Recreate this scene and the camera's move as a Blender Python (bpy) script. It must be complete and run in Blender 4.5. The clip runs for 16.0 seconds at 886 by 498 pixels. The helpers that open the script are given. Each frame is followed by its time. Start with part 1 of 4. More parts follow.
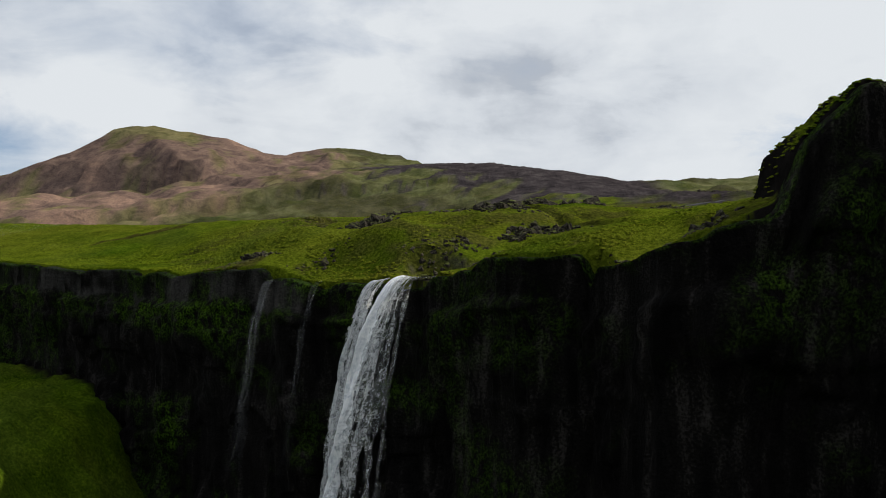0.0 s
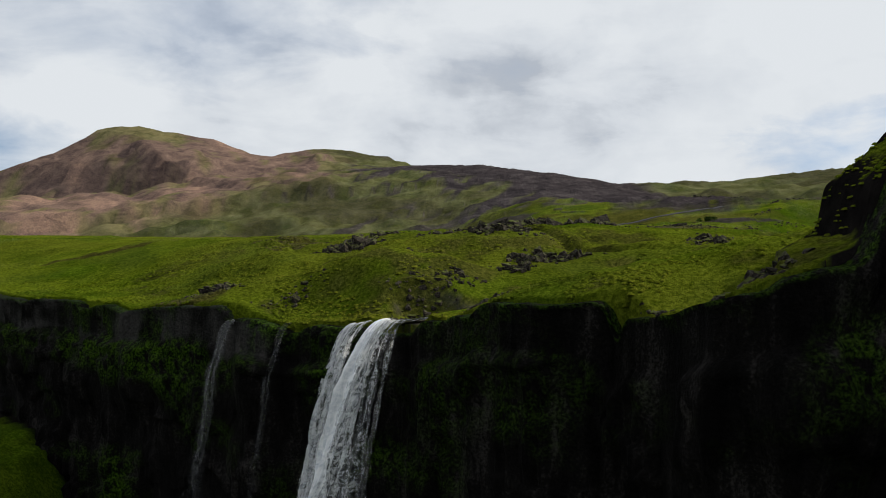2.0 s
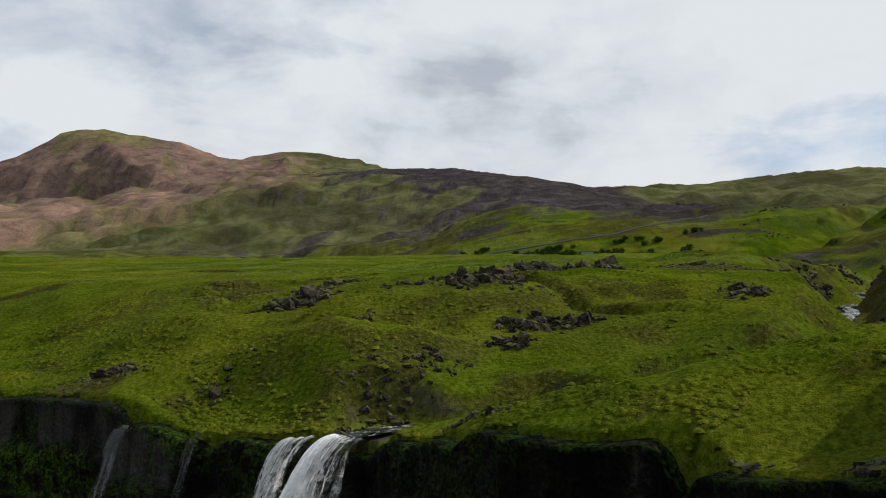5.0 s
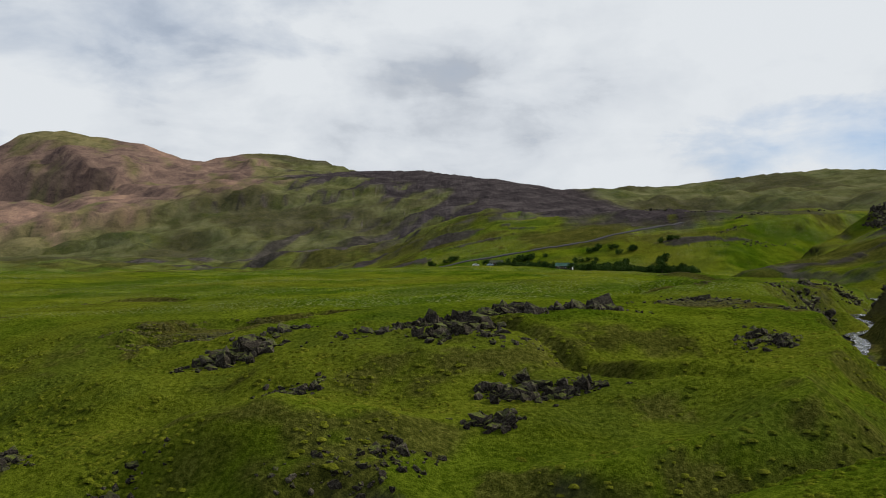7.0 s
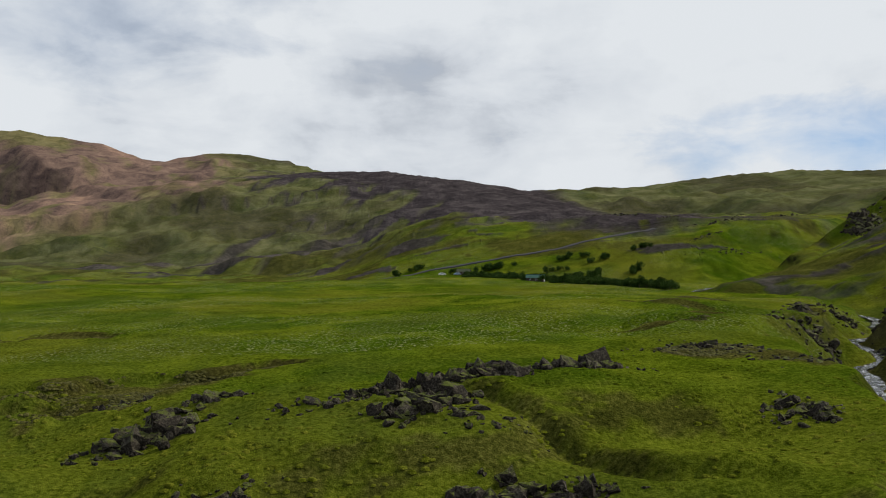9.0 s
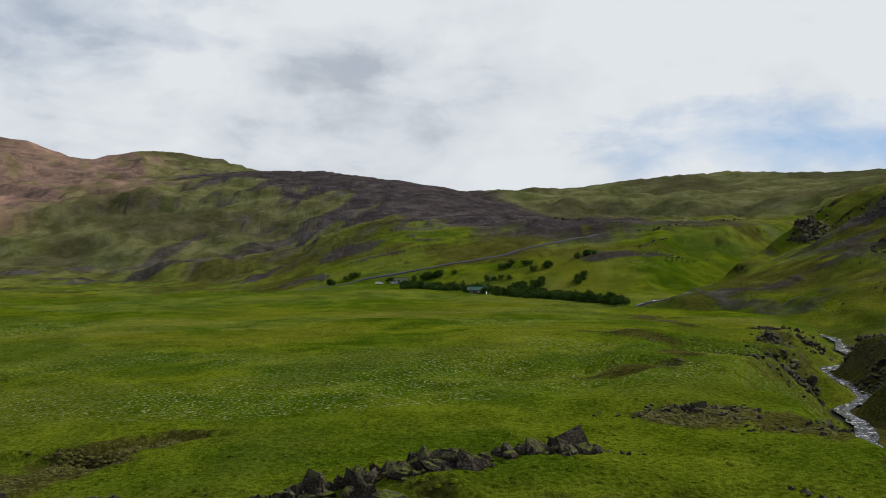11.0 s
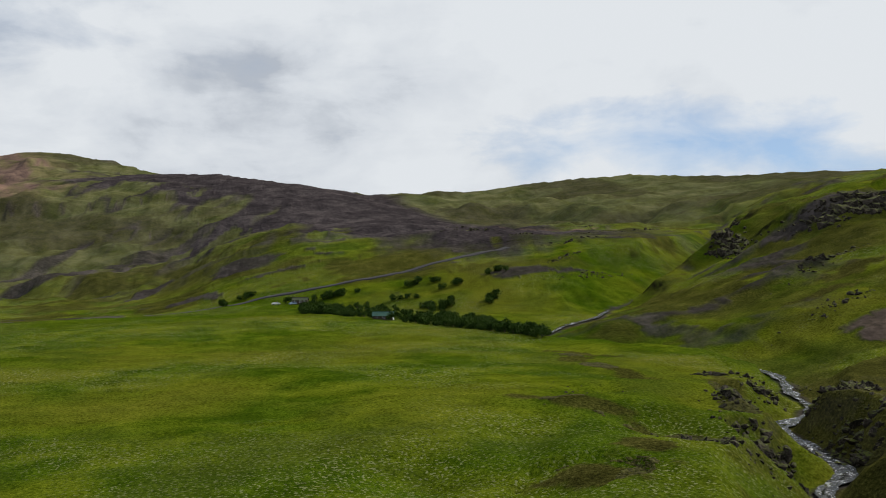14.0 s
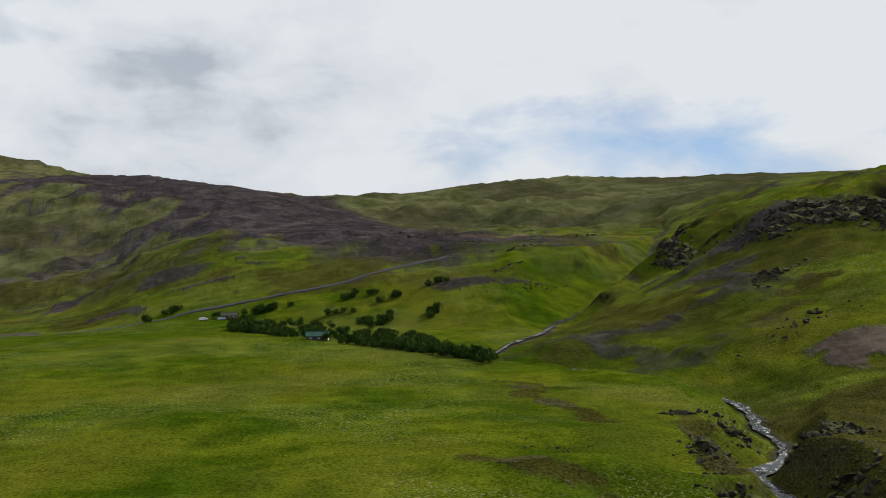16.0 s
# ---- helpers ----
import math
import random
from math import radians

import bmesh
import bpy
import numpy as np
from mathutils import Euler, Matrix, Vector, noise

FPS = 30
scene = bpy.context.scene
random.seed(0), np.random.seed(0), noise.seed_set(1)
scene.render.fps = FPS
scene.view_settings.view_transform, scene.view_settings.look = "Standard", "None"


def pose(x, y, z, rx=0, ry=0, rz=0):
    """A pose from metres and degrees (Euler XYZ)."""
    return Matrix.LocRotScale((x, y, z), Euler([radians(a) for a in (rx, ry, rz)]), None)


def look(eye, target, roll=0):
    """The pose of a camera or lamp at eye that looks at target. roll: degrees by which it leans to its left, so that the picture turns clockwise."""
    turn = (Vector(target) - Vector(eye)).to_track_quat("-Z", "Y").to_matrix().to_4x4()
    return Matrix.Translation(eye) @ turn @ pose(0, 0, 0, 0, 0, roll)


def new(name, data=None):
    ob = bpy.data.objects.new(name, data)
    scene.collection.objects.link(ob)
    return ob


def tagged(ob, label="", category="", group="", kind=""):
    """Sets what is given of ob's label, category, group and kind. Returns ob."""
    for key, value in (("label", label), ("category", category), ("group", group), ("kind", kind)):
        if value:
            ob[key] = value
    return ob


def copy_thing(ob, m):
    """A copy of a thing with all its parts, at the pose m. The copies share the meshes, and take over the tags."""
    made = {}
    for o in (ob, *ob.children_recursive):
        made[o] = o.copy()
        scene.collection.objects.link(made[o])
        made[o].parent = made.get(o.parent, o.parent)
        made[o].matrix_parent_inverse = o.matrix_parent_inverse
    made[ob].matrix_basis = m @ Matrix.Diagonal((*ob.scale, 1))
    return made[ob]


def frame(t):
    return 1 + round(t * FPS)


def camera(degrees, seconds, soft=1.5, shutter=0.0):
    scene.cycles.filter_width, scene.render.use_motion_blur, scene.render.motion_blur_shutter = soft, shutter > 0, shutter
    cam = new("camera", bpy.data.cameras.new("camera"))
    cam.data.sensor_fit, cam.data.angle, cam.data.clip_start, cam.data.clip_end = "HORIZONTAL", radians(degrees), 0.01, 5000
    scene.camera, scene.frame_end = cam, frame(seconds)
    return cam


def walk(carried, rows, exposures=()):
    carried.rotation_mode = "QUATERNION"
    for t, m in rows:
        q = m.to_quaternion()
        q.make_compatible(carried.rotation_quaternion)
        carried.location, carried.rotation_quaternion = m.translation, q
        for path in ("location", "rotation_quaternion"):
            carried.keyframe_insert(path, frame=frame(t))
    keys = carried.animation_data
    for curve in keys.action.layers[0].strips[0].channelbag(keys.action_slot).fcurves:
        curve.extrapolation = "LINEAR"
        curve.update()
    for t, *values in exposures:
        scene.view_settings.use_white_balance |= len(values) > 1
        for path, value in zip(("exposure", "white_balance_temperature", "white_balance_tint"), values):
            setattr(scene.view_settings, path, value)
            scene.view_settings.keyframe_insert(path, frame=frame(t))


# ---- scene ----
# The camera: a drone that climbs over the lip of a waterfall and flies inland, turning slowly to the right.
cam = camera(48.0, 16.0, 1.0)
# seconds, x, y, z, yaw to the left, pitch up, lean to the left
PATH = [
    (0.0, 4.52, -87.61, 67.33, 3.63, -0.83, 0.75),
    (0.5, 3.79, -81.03, 68.52, 3.54, -0.81, 0.82),
    (1.0, 3.17, -74.34, 69.73, 3.36, -0.77, 0.86),
    (1.5, 2.71, -67.53, 70.98, 3.15, -0.78, 0.86),
    (2.0, 2.30, -60.61, 72.26, 2.96, -0.79, 0.82),
    (2.5, 1.96, -53.69, 73.50, 2.76, -0.80, 0.76),
    (3.0, 1.59, -46.79, 74.83, 2.55, -0.78, 0.71),
    (3.5, 1.23, -39.97, 76.22, 2.31, -0.78, 0.65),
    (4.0, 0.85, -33.19, 77.66, 2.07, -0.76, 0.60),
    (4.5, 0.56, -26.47, 79.08, 1.76, -0.74, 0.55),
    (5.0, 0.35, -19.79, 80.48, 1.38, -0.72, 0.50),
    (5.5, 0.19, -13.15, 81.87, 0.95, -0.71, 0.45),
    (6.0, 0.08, -6.56, 83.23, 0.48, -0.69, 0.40),
    (6.5, 0.00, -0.00, 84.56, -0.00, -0.68, 0.35),
    (7.0, -0.06, 6.52, 85.87, -0.48, -0.67, 0.29),
    (7.5, -0.01, 13.02, 87.28, -0.95, -0.70, 0.25),
    (8.0, 0.09, 19.47, 88.73, -1.44, -0.72, 0.20),
    (8.5, 0.23, 25.94, 90.13, -1.93, -0.73, 0.14),
    (9.0, 0.44, 32.44, 91.59, -2.47, -0.73, 0.12),
    (9.5, 0.69, 39.00, 93.00, -3.21, -0.75, 0.11),
    (10.0, 0.98, 45.59, 94.39, -4.10, -0.78, 0.12),
    (10.5, 1.31, 52.19, 95.76, -5.07, -0.81, 0.12),
    (11.0, 1.70, 58.76, 97.12, -6.09, -0.84, 0.12),
    (11.5, 2.15, 65.27, 98.50, -7.09, -0.85, 0.09),
    (12.0, 2.66, 71.71, 99.90, -8.02, -0.84, 0.05),
    (12.5, 3.29, 78.03, 101.30, -8.93, -0.83, -0.01),
    (13.0, 3.99, 84.28, 102.69, -9.86, -0.82, -0.09),
    (13.5, 4.79, 90.51, 104.14, -10.78, -0.82, -0.17),
    (14.0, 5.69, 96.75, 105.66, -11.72, -0.84, -0.24),
    (14.5, 6.64, 102.94, 107.15, -12.65, -0.85, -0.29),
    (15.0, 7.71, 109.12, 108.69, -13.57, -0.87, -0.36),
    (15.5, 8.91, 115.26, 110.26, -14.49, -0.88, -0.41),
    (16.0, 10.14, 121.35, 111.76, -15.37, -0.94, -0.44),
]


def aim(x, y, z, yaw, pitch, lean):
    a, b = radians(yaw), radians(pitch)
    ahead = Vector((-math.sin(a) * math.cos(b), math.cos(a) * math.cos(b), math.sin(b)))
    return look((x, y, z), Vector((x, y, z)) + ahead * 100, lean)


walk(cam, [(r[0], aim(*r[1:])) for r in PATH], exposures=[(0.0, 0.0), (16.0, 0.0)])

# ---- world, sun ----
SUN_AZ, SUN_EL = 66.0, 37.0          # degrees to the right of the flight's start, and up
world = bpy.data.worlds.new("sky")
scene.world = world
world.use_nodes = True


class Nodes:
    """A short way to write node trees."""

    def __init__(self, tree):
        self.tree = tree
        tree.nodes.clear()

    def add(self, kind, ins=None, **props):
        n = self.tree.nodes.new(kind)
        for k, v in props.items():
            if k == "operation":
                n.operation = v
            elif k == "blend":
                n.blend_type = v
            elif k == "dtype":
                n.data_type = v
            elif k == "attr":
                n.attribute_name = v
            elif k == "feature":
                n.feature = v
        for k, v in (ins or {}).items():
            if isinstance(v, bpy.types.NodeSocket):
                self.tree.links.new(v, n.inputs[k])
            else:
                n.inputs[k].default_value = v
        return n

    def math(self, op, a, b=0.0, clamp=False):
        n = self.add("ShaderNodeMath", {0: a, 1: b}, operation=op)
        n.use_clamp = clamp
        return n.outputs[0]

    def vmath(self, op, a, b):
        n = self.add("ShaderNodeVectorMath", {0: a}, operation=op)
        if isinstance(b, bpy.types.NodeSocket):
            self.tree.links.new(b, n.inputs[1])
        elif op == "SCALE":
            n.inputs[3].default_value = b
        else:
            n.inputs[1].default_value = b
        return n.outputs[0]

    def noise(self, vec, scale, detail=4.0, rough=0.55, distort=0.0):
        n = self.add("ShaderNodeTexNoise", {"Vector": vec, "Scale": scale, "Detail": detail, "Roughness": rough, "Distortion": distort})
        return n.outputs["Fac"]

    def ramp(self, fac, *stops):
        n = self.add("ShaderNodeValToRGB", {"Fac": fac})
        e = n.color_ramp.elements
        while len(e) < len(stops):
            e.new(0.5)
        for k, (p, c) in zip(e, stops):
            k.position = p
            k.color = (*c, 1) if isinstance(c, tuple) else (c, c, c, 1)
        return n.outputs[0]

    def mix(self, fac, a, b, blend="MIX"):
        n = self.add("ShaderNodeMix", dtype="RGBA", blend=blend)
        for i, v in ((0, fac), (6, a), (7, b)):
            if isinstance(v, bpy.types.NodeSocket):
                self.tree.links.new(v, n.inputs[i])
            else:
                n.inputs[i].default_value = (*v, 1) if isinstance(v, tuple) else v
        return n.outputs[2]


def build_sky():
    n = Nodes(world.node_tree)
    sky = n.add("ShaderNodeTexSky")
    sky.sky_type = "NISHITA"
    sky.sun_disc = False
    sky.sun_elevation = radians(SUN_EL)
    sky.sun_rotation = radians(SUN_AZ)
    sky.air_density, sky.dust_density, sky.ozone_density = 1.0, 0.0, 3.0
    way = n.add("ShaderNodeTexCoord").outputs["Generated"]
    n.tree.links.new(n.vmath("ADD", way, (0.0, 0.0, 0.13)), sky.inputs[0])
    high = n.add("ShaderNodeSeparateXYZ", {0: way}).outputs[2]
    flat = n.vmath("MULTIPLY", way, (1.0, 1.0, 1.35))
    soft = n.noise(flat, 4.2, 9.0, 0.52, 0.25)
    wisp = n.noise(n.vmath("MULTIPLY", way, (1.0, 1.0, 2.6)), 8.0, 7.0, 0.58, 0.3)

    def bank(az, el, wide, tall):
        """A soft-edged stretch of sky round a bearing (degrees right of north) and a height, 1 in its middle."""
        az, el = radians(az), radians(el)
        across = n.add("ShaderNodeVectorMath", {0: way, 1: (math.cos(az), -math.sin(az), 0.0)}, operation="DOT_PRODUCT").outputs[1]
        u = n.math("MULTIPLY", across, 1 / math.sin(radians(wide)))
        v = n.math("MULTIPLY", n.math("SUBTRACT", high, math.sin(el)), 1 / math.sin(radians(tall)))
        r = n.math("SQRT", n.math("ADD", n.math("MULTIPLY", u, u), n.math("MULTIPLY", v, v)))
        return n.ramp(n.math("ADD", r, n.math("MULTIPLY", n.math("SUBTRACT", n.math("ADD", soft, wisp), 1.0), 2.4)), (0.0, 1.0), (1.0, 0.0))

    gap = n.math("MAXIMUM", bank(25, 5.2, 13.0, 2.6), n.math("MULTIPLY", bank(-28, 4.4, 7.5, 3.2), 1.0))
    gap = n.math("MAXIMUM", gap, n.math("MULTIPLY", bank(-20, 12.0, 16.0, 5.0), 0.4))
    thin = n.ramp(n.math("ADD", soft, n.math("MULTIPLY", wisp, 0.35)), (0.44, 0.55), (0.56, 0.0))
    cover = n.math("SUBTRACT", 1.0, n.math("MAXIMUM", n.math("MULTIPLY", gap, 0.8), n.math("MULTIPLY", thin, 0.3)), True)
    shade = n.math("SUBTRACT", n.math("ADD", n.math("MULTIPLY", soft, 0.75), n.math("MULTIPLY", wisp, 0.25)), n.math("MULTIPLY", n.math("MAXIMUM", bank(-4.5, 8.2, 14.0, 5.2), n.math("MULTIPLY", bank(-3, 3.0, 4.0, 2.2), 0.5)), 0.08))
    lit = n.ramp(shade, (0.32, (4.6, 5.0, 5.6)), (0.43, (6.5, 6.9, 7.4)), (0.54, (7.5, 7.85, 8.2)))
    tint = n.mix(cover, sky.outputs[0], lit)
    bg = n.add("ShaderNodeBackground", {"Color": tint, "Strength": 0.1})
    out = n.add("ShaderNodeOutputWorld", {"Surface": bg.outputs[0]})


build_sky()
sun = new("sun", bpy.data.lights.new("sun", "SUN"))
sun.data.energy, sun.data.angle, sun.data.color = 4.8, radians(0.6), (1.0, 0.92, 0.76)
a, e = radians(SUN_AZ), radians(SUN_EL)
sun.matrix_world = look((0, 0, 0), (-math.sin(a) * math.cos(e), -math.cos(a) * math.cos(e), -math.sin(e)))
sun.location = (200, 100, 400)

# ---- noise and the shape of the land ----


def scramble(h):
    h = (h ^ (h >> np.uint32(13))) * np.uint32(1274126177)
    return ((h ^ (h >> np.uint32(16))) & np.uint32(0xFFFFFF)) / float(0xFFFFFF)


def vnoise(x, y, seed=0):
    x, y = np.asarray(x, float), np.asarray(y, float)
    ix, iy = np.floor(x), np.floor(y)
    fx, fy = x - ix, y - iy
    ux, uy = fx * fx * fx * (fx * (fx * 6 - 15) + 10), fy * fy * fy * (fy * (fy * 6 - 15) + 10)
    kx, ky = np.array(374761393, np.uint32), np.array(668265263, np.uint32)
    hx = ix.astype(np.int64).astype(np.uint32) * kx + np.array(seed * 1442695041 & 0xFFFFFFFF, np.uint32)
    hy = iy.astype(np.int64).astype(np.uint32) * ky
    a00, a10, a01, a11 = scramble(hx + hy), scramble(hx + kx + hy), scramble(hx + hy + ky), scramble(hx + kx + hy + ky)
    return (a00 * (1 - ux) + a10 * ux) * (1 - uy) + (a01 * (1 - ux) + a11 * ux) * uy


def fbm(x, y, size, octaves=4, seed=0, gain=0.5):
    """Noise between about -1 and 1, with bumps of that size in metres."""
    total, amp, norm, f = 0.0, 1.0, 0.0, 1.0 / size
    for k in range(octaves):
        total = total + amp * (2 * vnoise(x * f + 17.3 * k, y * f - 9.1 * k, seed + k) - 1)
        norm += amp
        amp, f = amp * gain, f * 2.03
    return total / norm * 1.6


def ridged(x, y, size, octaves=4, seed=0):
    total, amp, norm, f = 0.0, 1.0, 0.0, 1.0 / size
    for k in range(octaves):
        total = total + amp * (1 - np.abs(2 * vnoise(x * f + 5.7 * k, y * f + 3.3 * k, seed + k) - 1) * 2)
        norm += amp
        amp, f = amp * 0.5, f * 2.1
    return total / norm


def step(a, b, v):
    t = np.clip((v - a) / (b - a), 0, 1)
    return t * t * (3 - 2 * t)


def along(line, x, y):
    """For a polyline of (x, y, z): distance to it, signed to its left, and the height of the nearest point."""
    best = np.full(np.shape(x), 1e9)
    side, height = np.ones(np.shape(x)), np.zeros(np.shape(x))
    for (x0, y0, z0), (x1, y1, z1) in zip(line[:-1], line[1:]):
        dx, dy = x1 - x0, y1 - y0
        t = np.clip(((x - x0) * dx + (y - y0) * dy) / (dx * dx + dy * dy), 0, 1)
        d = np.hypot(x - x0 - t * dx, y - y0 - t * dy)
        near = d < best
        best = np.where(near, d, best)
        side = np.where(near, np.sign(dx * (y - y0) - dy * (x - x0)), side)
        height = np.where(near, z0 + t * (z1 - z0), height)
    return best, side, height


# the rim of the sea cliff, from the far left round to the bluff and on behind the camera's right
RIM = [(-900, 620, 60), (-400, 330, 60), (-200, 215, 59), (-130, 172, 58.5), (-92, 141, 58.2), (-74, 126, 58.7), (-51, 105, 59.2),
       (-36, 93, 59), (-22, 87, 59.4), (-11, 82, 60), (-2, 76, 61.0), (1.5, 69, 61.9), (6, 63, 62.9), (12, 60, 63.4), (17.5, 57.5, 63.8),
       (21, 53, 63.7), (24, 46.5, 65.0), (25, 40, 66.8), (31, 38, 69.6), (40, 40, 73), (52, 41, 80), (80, 30, 84), (130, -20, 86), (260, -200, 88), (500, -700, 85)]
# the stream, from the lip up to the mouth of its gorge, and the gorge up to the pass
STREAM = [(-13, 80, 59.7), (-8, 86, 60.0), (4, 89, 60.2), (22, 87, 60.5), (44, 92, 60.8), (62, 112, 61.1), (73, 138, 61.5), (78, 170, 61.9), (83, 200, 62.3), (96, 229, 62.9),
          (99, 243, 63.2), (110, 252, 63.4), (115, 268, 63.6), (117, 283, 63.7), (121, 294, 63.8), (131, 299, 63.9), (140, 312, 64.0), (147, 333, 64.2), (154, 347, 64.2),
          (160, 362, 64.3), (157, 385, 64.5), (148, 408, 64.6), (146, 432, 64.8), (128, 443, 64.9), (121, 470, 65.1), (133, 488, 65.3), (144, 508, 65.6), (172, 541, 66.1), (188, 568, 67.0)]
GORGE = [(188, 568, 67.0), (214, 594, 70), (240, 618, 75), (264, 634, 79), (288, 672, 86), (318, 719, 95), (355, 784, 106), (430, 900, 118), (560, 1150, 126), (640, 1500, 140), (700, 3300, 160)]
# crest lines of the hills: points, how far their flanks reach, how hollow the flanks are
HILLS = [
    ([(-1567, 2468, 72), (-1434, 2658, 153), (-1399, 2788, 256), (-1320, 2880, 304), (-1226, 2975, 391), (-1137, 3030, 406), (-910, 3104, 372), (-765, 3121, 321), (-612, 3103, 273)], 1500, 1.2),
    ([(-830, 3311, 324), (-679, 3396, 364), (-591, 3412, 372), (-407, 3388, 353), (-270, 3301, 311), (-123, 3260, 265)], 1000, 1.3),
    ([(-460, 2318, 209), (-344, 2287, 222), (-181, 2205, 231), (-29, 2062, 224), (117, 1859, 194), (197, 1602, 156), (238, 1374, 126), (223, 1180, 115)], 1250, 1.15),
    ([(82, 3421, 265), (189, 3417, 273), (278, 3410, 238)], 300, 1.3),
    ([(281, 2607, 187), (357, 2547, 186), (421, 2435, 179), (492, 2268, 189), (587, 1984, 208), (715, 1832, 216), (818, 1617, 202), (865, 1474, 200), (882, 1280, 192), (882, 1191, 189), (899, 1000, 181)], 460, 1.0),
]


# grassy mounds behind the rim, and swells of the meadow and the stream's banks: centre, rise, reach
HOLLOWS = [(-36, 169, 17, 11, 35, 1.5), (-21, 179, 9, 4, 5, 1.0), (50, 215, 9, 7, 0, 1.1), (-72, 243, 13, 5, 5, 0.6)]
MOUNDS = [(8, 152, 0.7, 24, 7), (2, 135, 1.5, 9, 7), (-20, 104, 8.4, 13, 9), (-7, 104, 2.1, 8, 7), (11, 118, -1.2, 8, 5), (-40, 128, 3.6, 12, 9),
          (-42, 107, 2.8, 9, 8), (-13, 92, 3, 6, 6), (2, 99, -1.5, 7, 6), (14, 103, -2.1, 9, 6), (26, 110, -3, 10, 8), (33, 135, -4.4, 12, 9),
          (17, 131, -2.4, 6, 8), (-38, 150, -1.3, 9, 8), (-54, 137, 1.2, 10, 10), (-14, 127, 0.9, 9, 8)]
BANKS = [(62, 190, -0.4, 10, 14), (-88, 165, -2.4, 16, 14), (46, 226, 0.5, 10, 10), (30, 222, -3.4, 10, 12), (61, 268, 1.4, 10, 10), (74, 244, -4, 10, 12),
         (94, 268, -3.6, 9, 12), (96, 313, -1.3, 14, 12), (117, 312, -1, 9, 9), (127, 271, 1.8, 8, 10), (200, 395, 0.7, 18, 22), (180, 415, 0.3, 14, 14),
         (195, 456, -3.2, 20, 20), (248, 508, 0.3, 24, 22), (294, 560, 2, 34, 40), (7, 332, 1.8, 30, 26)]


def land(x, y):
    """Height of the ground, and the distances that its cover follows."""
    wx, wy = x + 0.8 * fbm(x, y, 10, 3, 3), y + 0.8 * fbm(x, y, 10, 3, 4)
    s, side, zr = along(RIM, wx, wy)
    s = s * side
    jx, jy = x + 1.2 * fbm(x, y, 9, 2, 31), y + 1.2 * fbm(x, y, 9, 2, 32)
    dr, rside, zw = along(STREAM, jx, jy)
    dg, gside, zg = along(GORGE, jx, jy)
    inner = dg < dr
    dv, zv, right = np.where(inner, dg, dr), np.where(inner, zg, zw), np.where(inner, gside, rside) < 0
    # the plain: a meadow that swells beside the stream, falls away in a green terrace and, on its left, to a wide valley
    plain = 70.5 + 6.0 * np.exp(-((x - 55) / 75) ** 2 - ((y - 235) / 110) ** 2) - 1.6 * step(-45, -120, x) + 0.7 * fbm(x, y, 75, 3, 11)
    brow = y - 0.5 * np.clip(x, -160, 40) + 1.7 * np.clip(x - 40, 0, 80)
    plain = plain - 3.2 * step(505, 580, brow) - 10.0 * step(545, 730, y) * step(25, -60, x)
    u = (x - 110) * 0.62 + (y - 590) * 0.78
    ramp = 0.215 * np.clip(u, 0, 165) + 0.020 * np.clip(u - 165, 0, 2500)
    plain = plain + (ramp + 2.0 * step(0, 60, u)) * step(-130, 60, x - 0.05 * (y - 600))
    plain = plain + step(0, 120, u) * 3.0 * fbm(x, y, 70, 4, 13)
    z = zr + (plain - zr) * step(-5, 58, s)
    swell = np.exp(-((y - 118) / 48) ** 2) * np.exp(-((x + 5) / 75) ** 2)
    z = z + swell * (1.1 * fbm(x, y, 24, 3, 21) + 0.9 * ridged(x, y, 15, 2, 22) - 0.4)
    # a narrow trench that runs down from the crag
    d, left_, _ = along([(10, 147, 0), (13.5, 140, 0), (16.5, 134, 0), (20, 127, 0), (25, 122, 0), (33, 119, 0)], x, y)
    z = z - 1.2 * np.exp(-(d / 1.4) ** 2) + 0.6 * np.exp(-((d - 3.0) / 1.6) ** 2) * (0.5 + 0.5 * left_)
    d, _, _ = along([(38, 200, 0), (42, 222, 0), (50, 242, 0), (57, 266, 0), (80, 288, 0)], x, y)
    z = z - 1.6 * np.exp(-(d / 6.0) ** 2)
    for cx, cy, rx, ry, turn, sink in HOLLOWS:
        c, w = math.cos(radians(turn)), math.sin(radians(turn))
        r = np.hypot(((x - cx) * c + (y - cy) * w) / rx, ((y - cy) * c - (x - cx) * w) / ry) + 0.35 * fbm(x, y, 9, 3, 25)
        z = z - sink * step(1.05, 0.88, r)
    # the smooth green back in front of the stream
    d, _, zc = along([(-3, 74, 61.5), (3, 74.5, 64.5), (11, 70, 67.0), (20, 68, 68.8), (28, 70, 70.3), (37, 71, 72.6), (55, 73, 76), (80, 70, 82)], x, y)
    z = np.maximum(z, zc - 0.022 * d * d - 0.06 * d + 0.2 * fbm(x, y, 9, 2, 41))
    # the bluff: a blunt crag over the rim
    bx = x - 40.3 - 0.10 * (y - 50) + 0.8 * fbm(x, y, 6, 3, 43)
    crown = 78.4 + 1.0 * np.clip(bx, 0, 9.2) - 0.04 * np.clip(60 - y, 0, 40) + 0.5 * fbm(x, y, 7, 3, 44)
    z = z + np.clip(crown - z, 0, 99) * step(-0.5, 0.6, bx) * step(70, 60, y + 0.3 * fbm(x, y, 6, 2, 45))
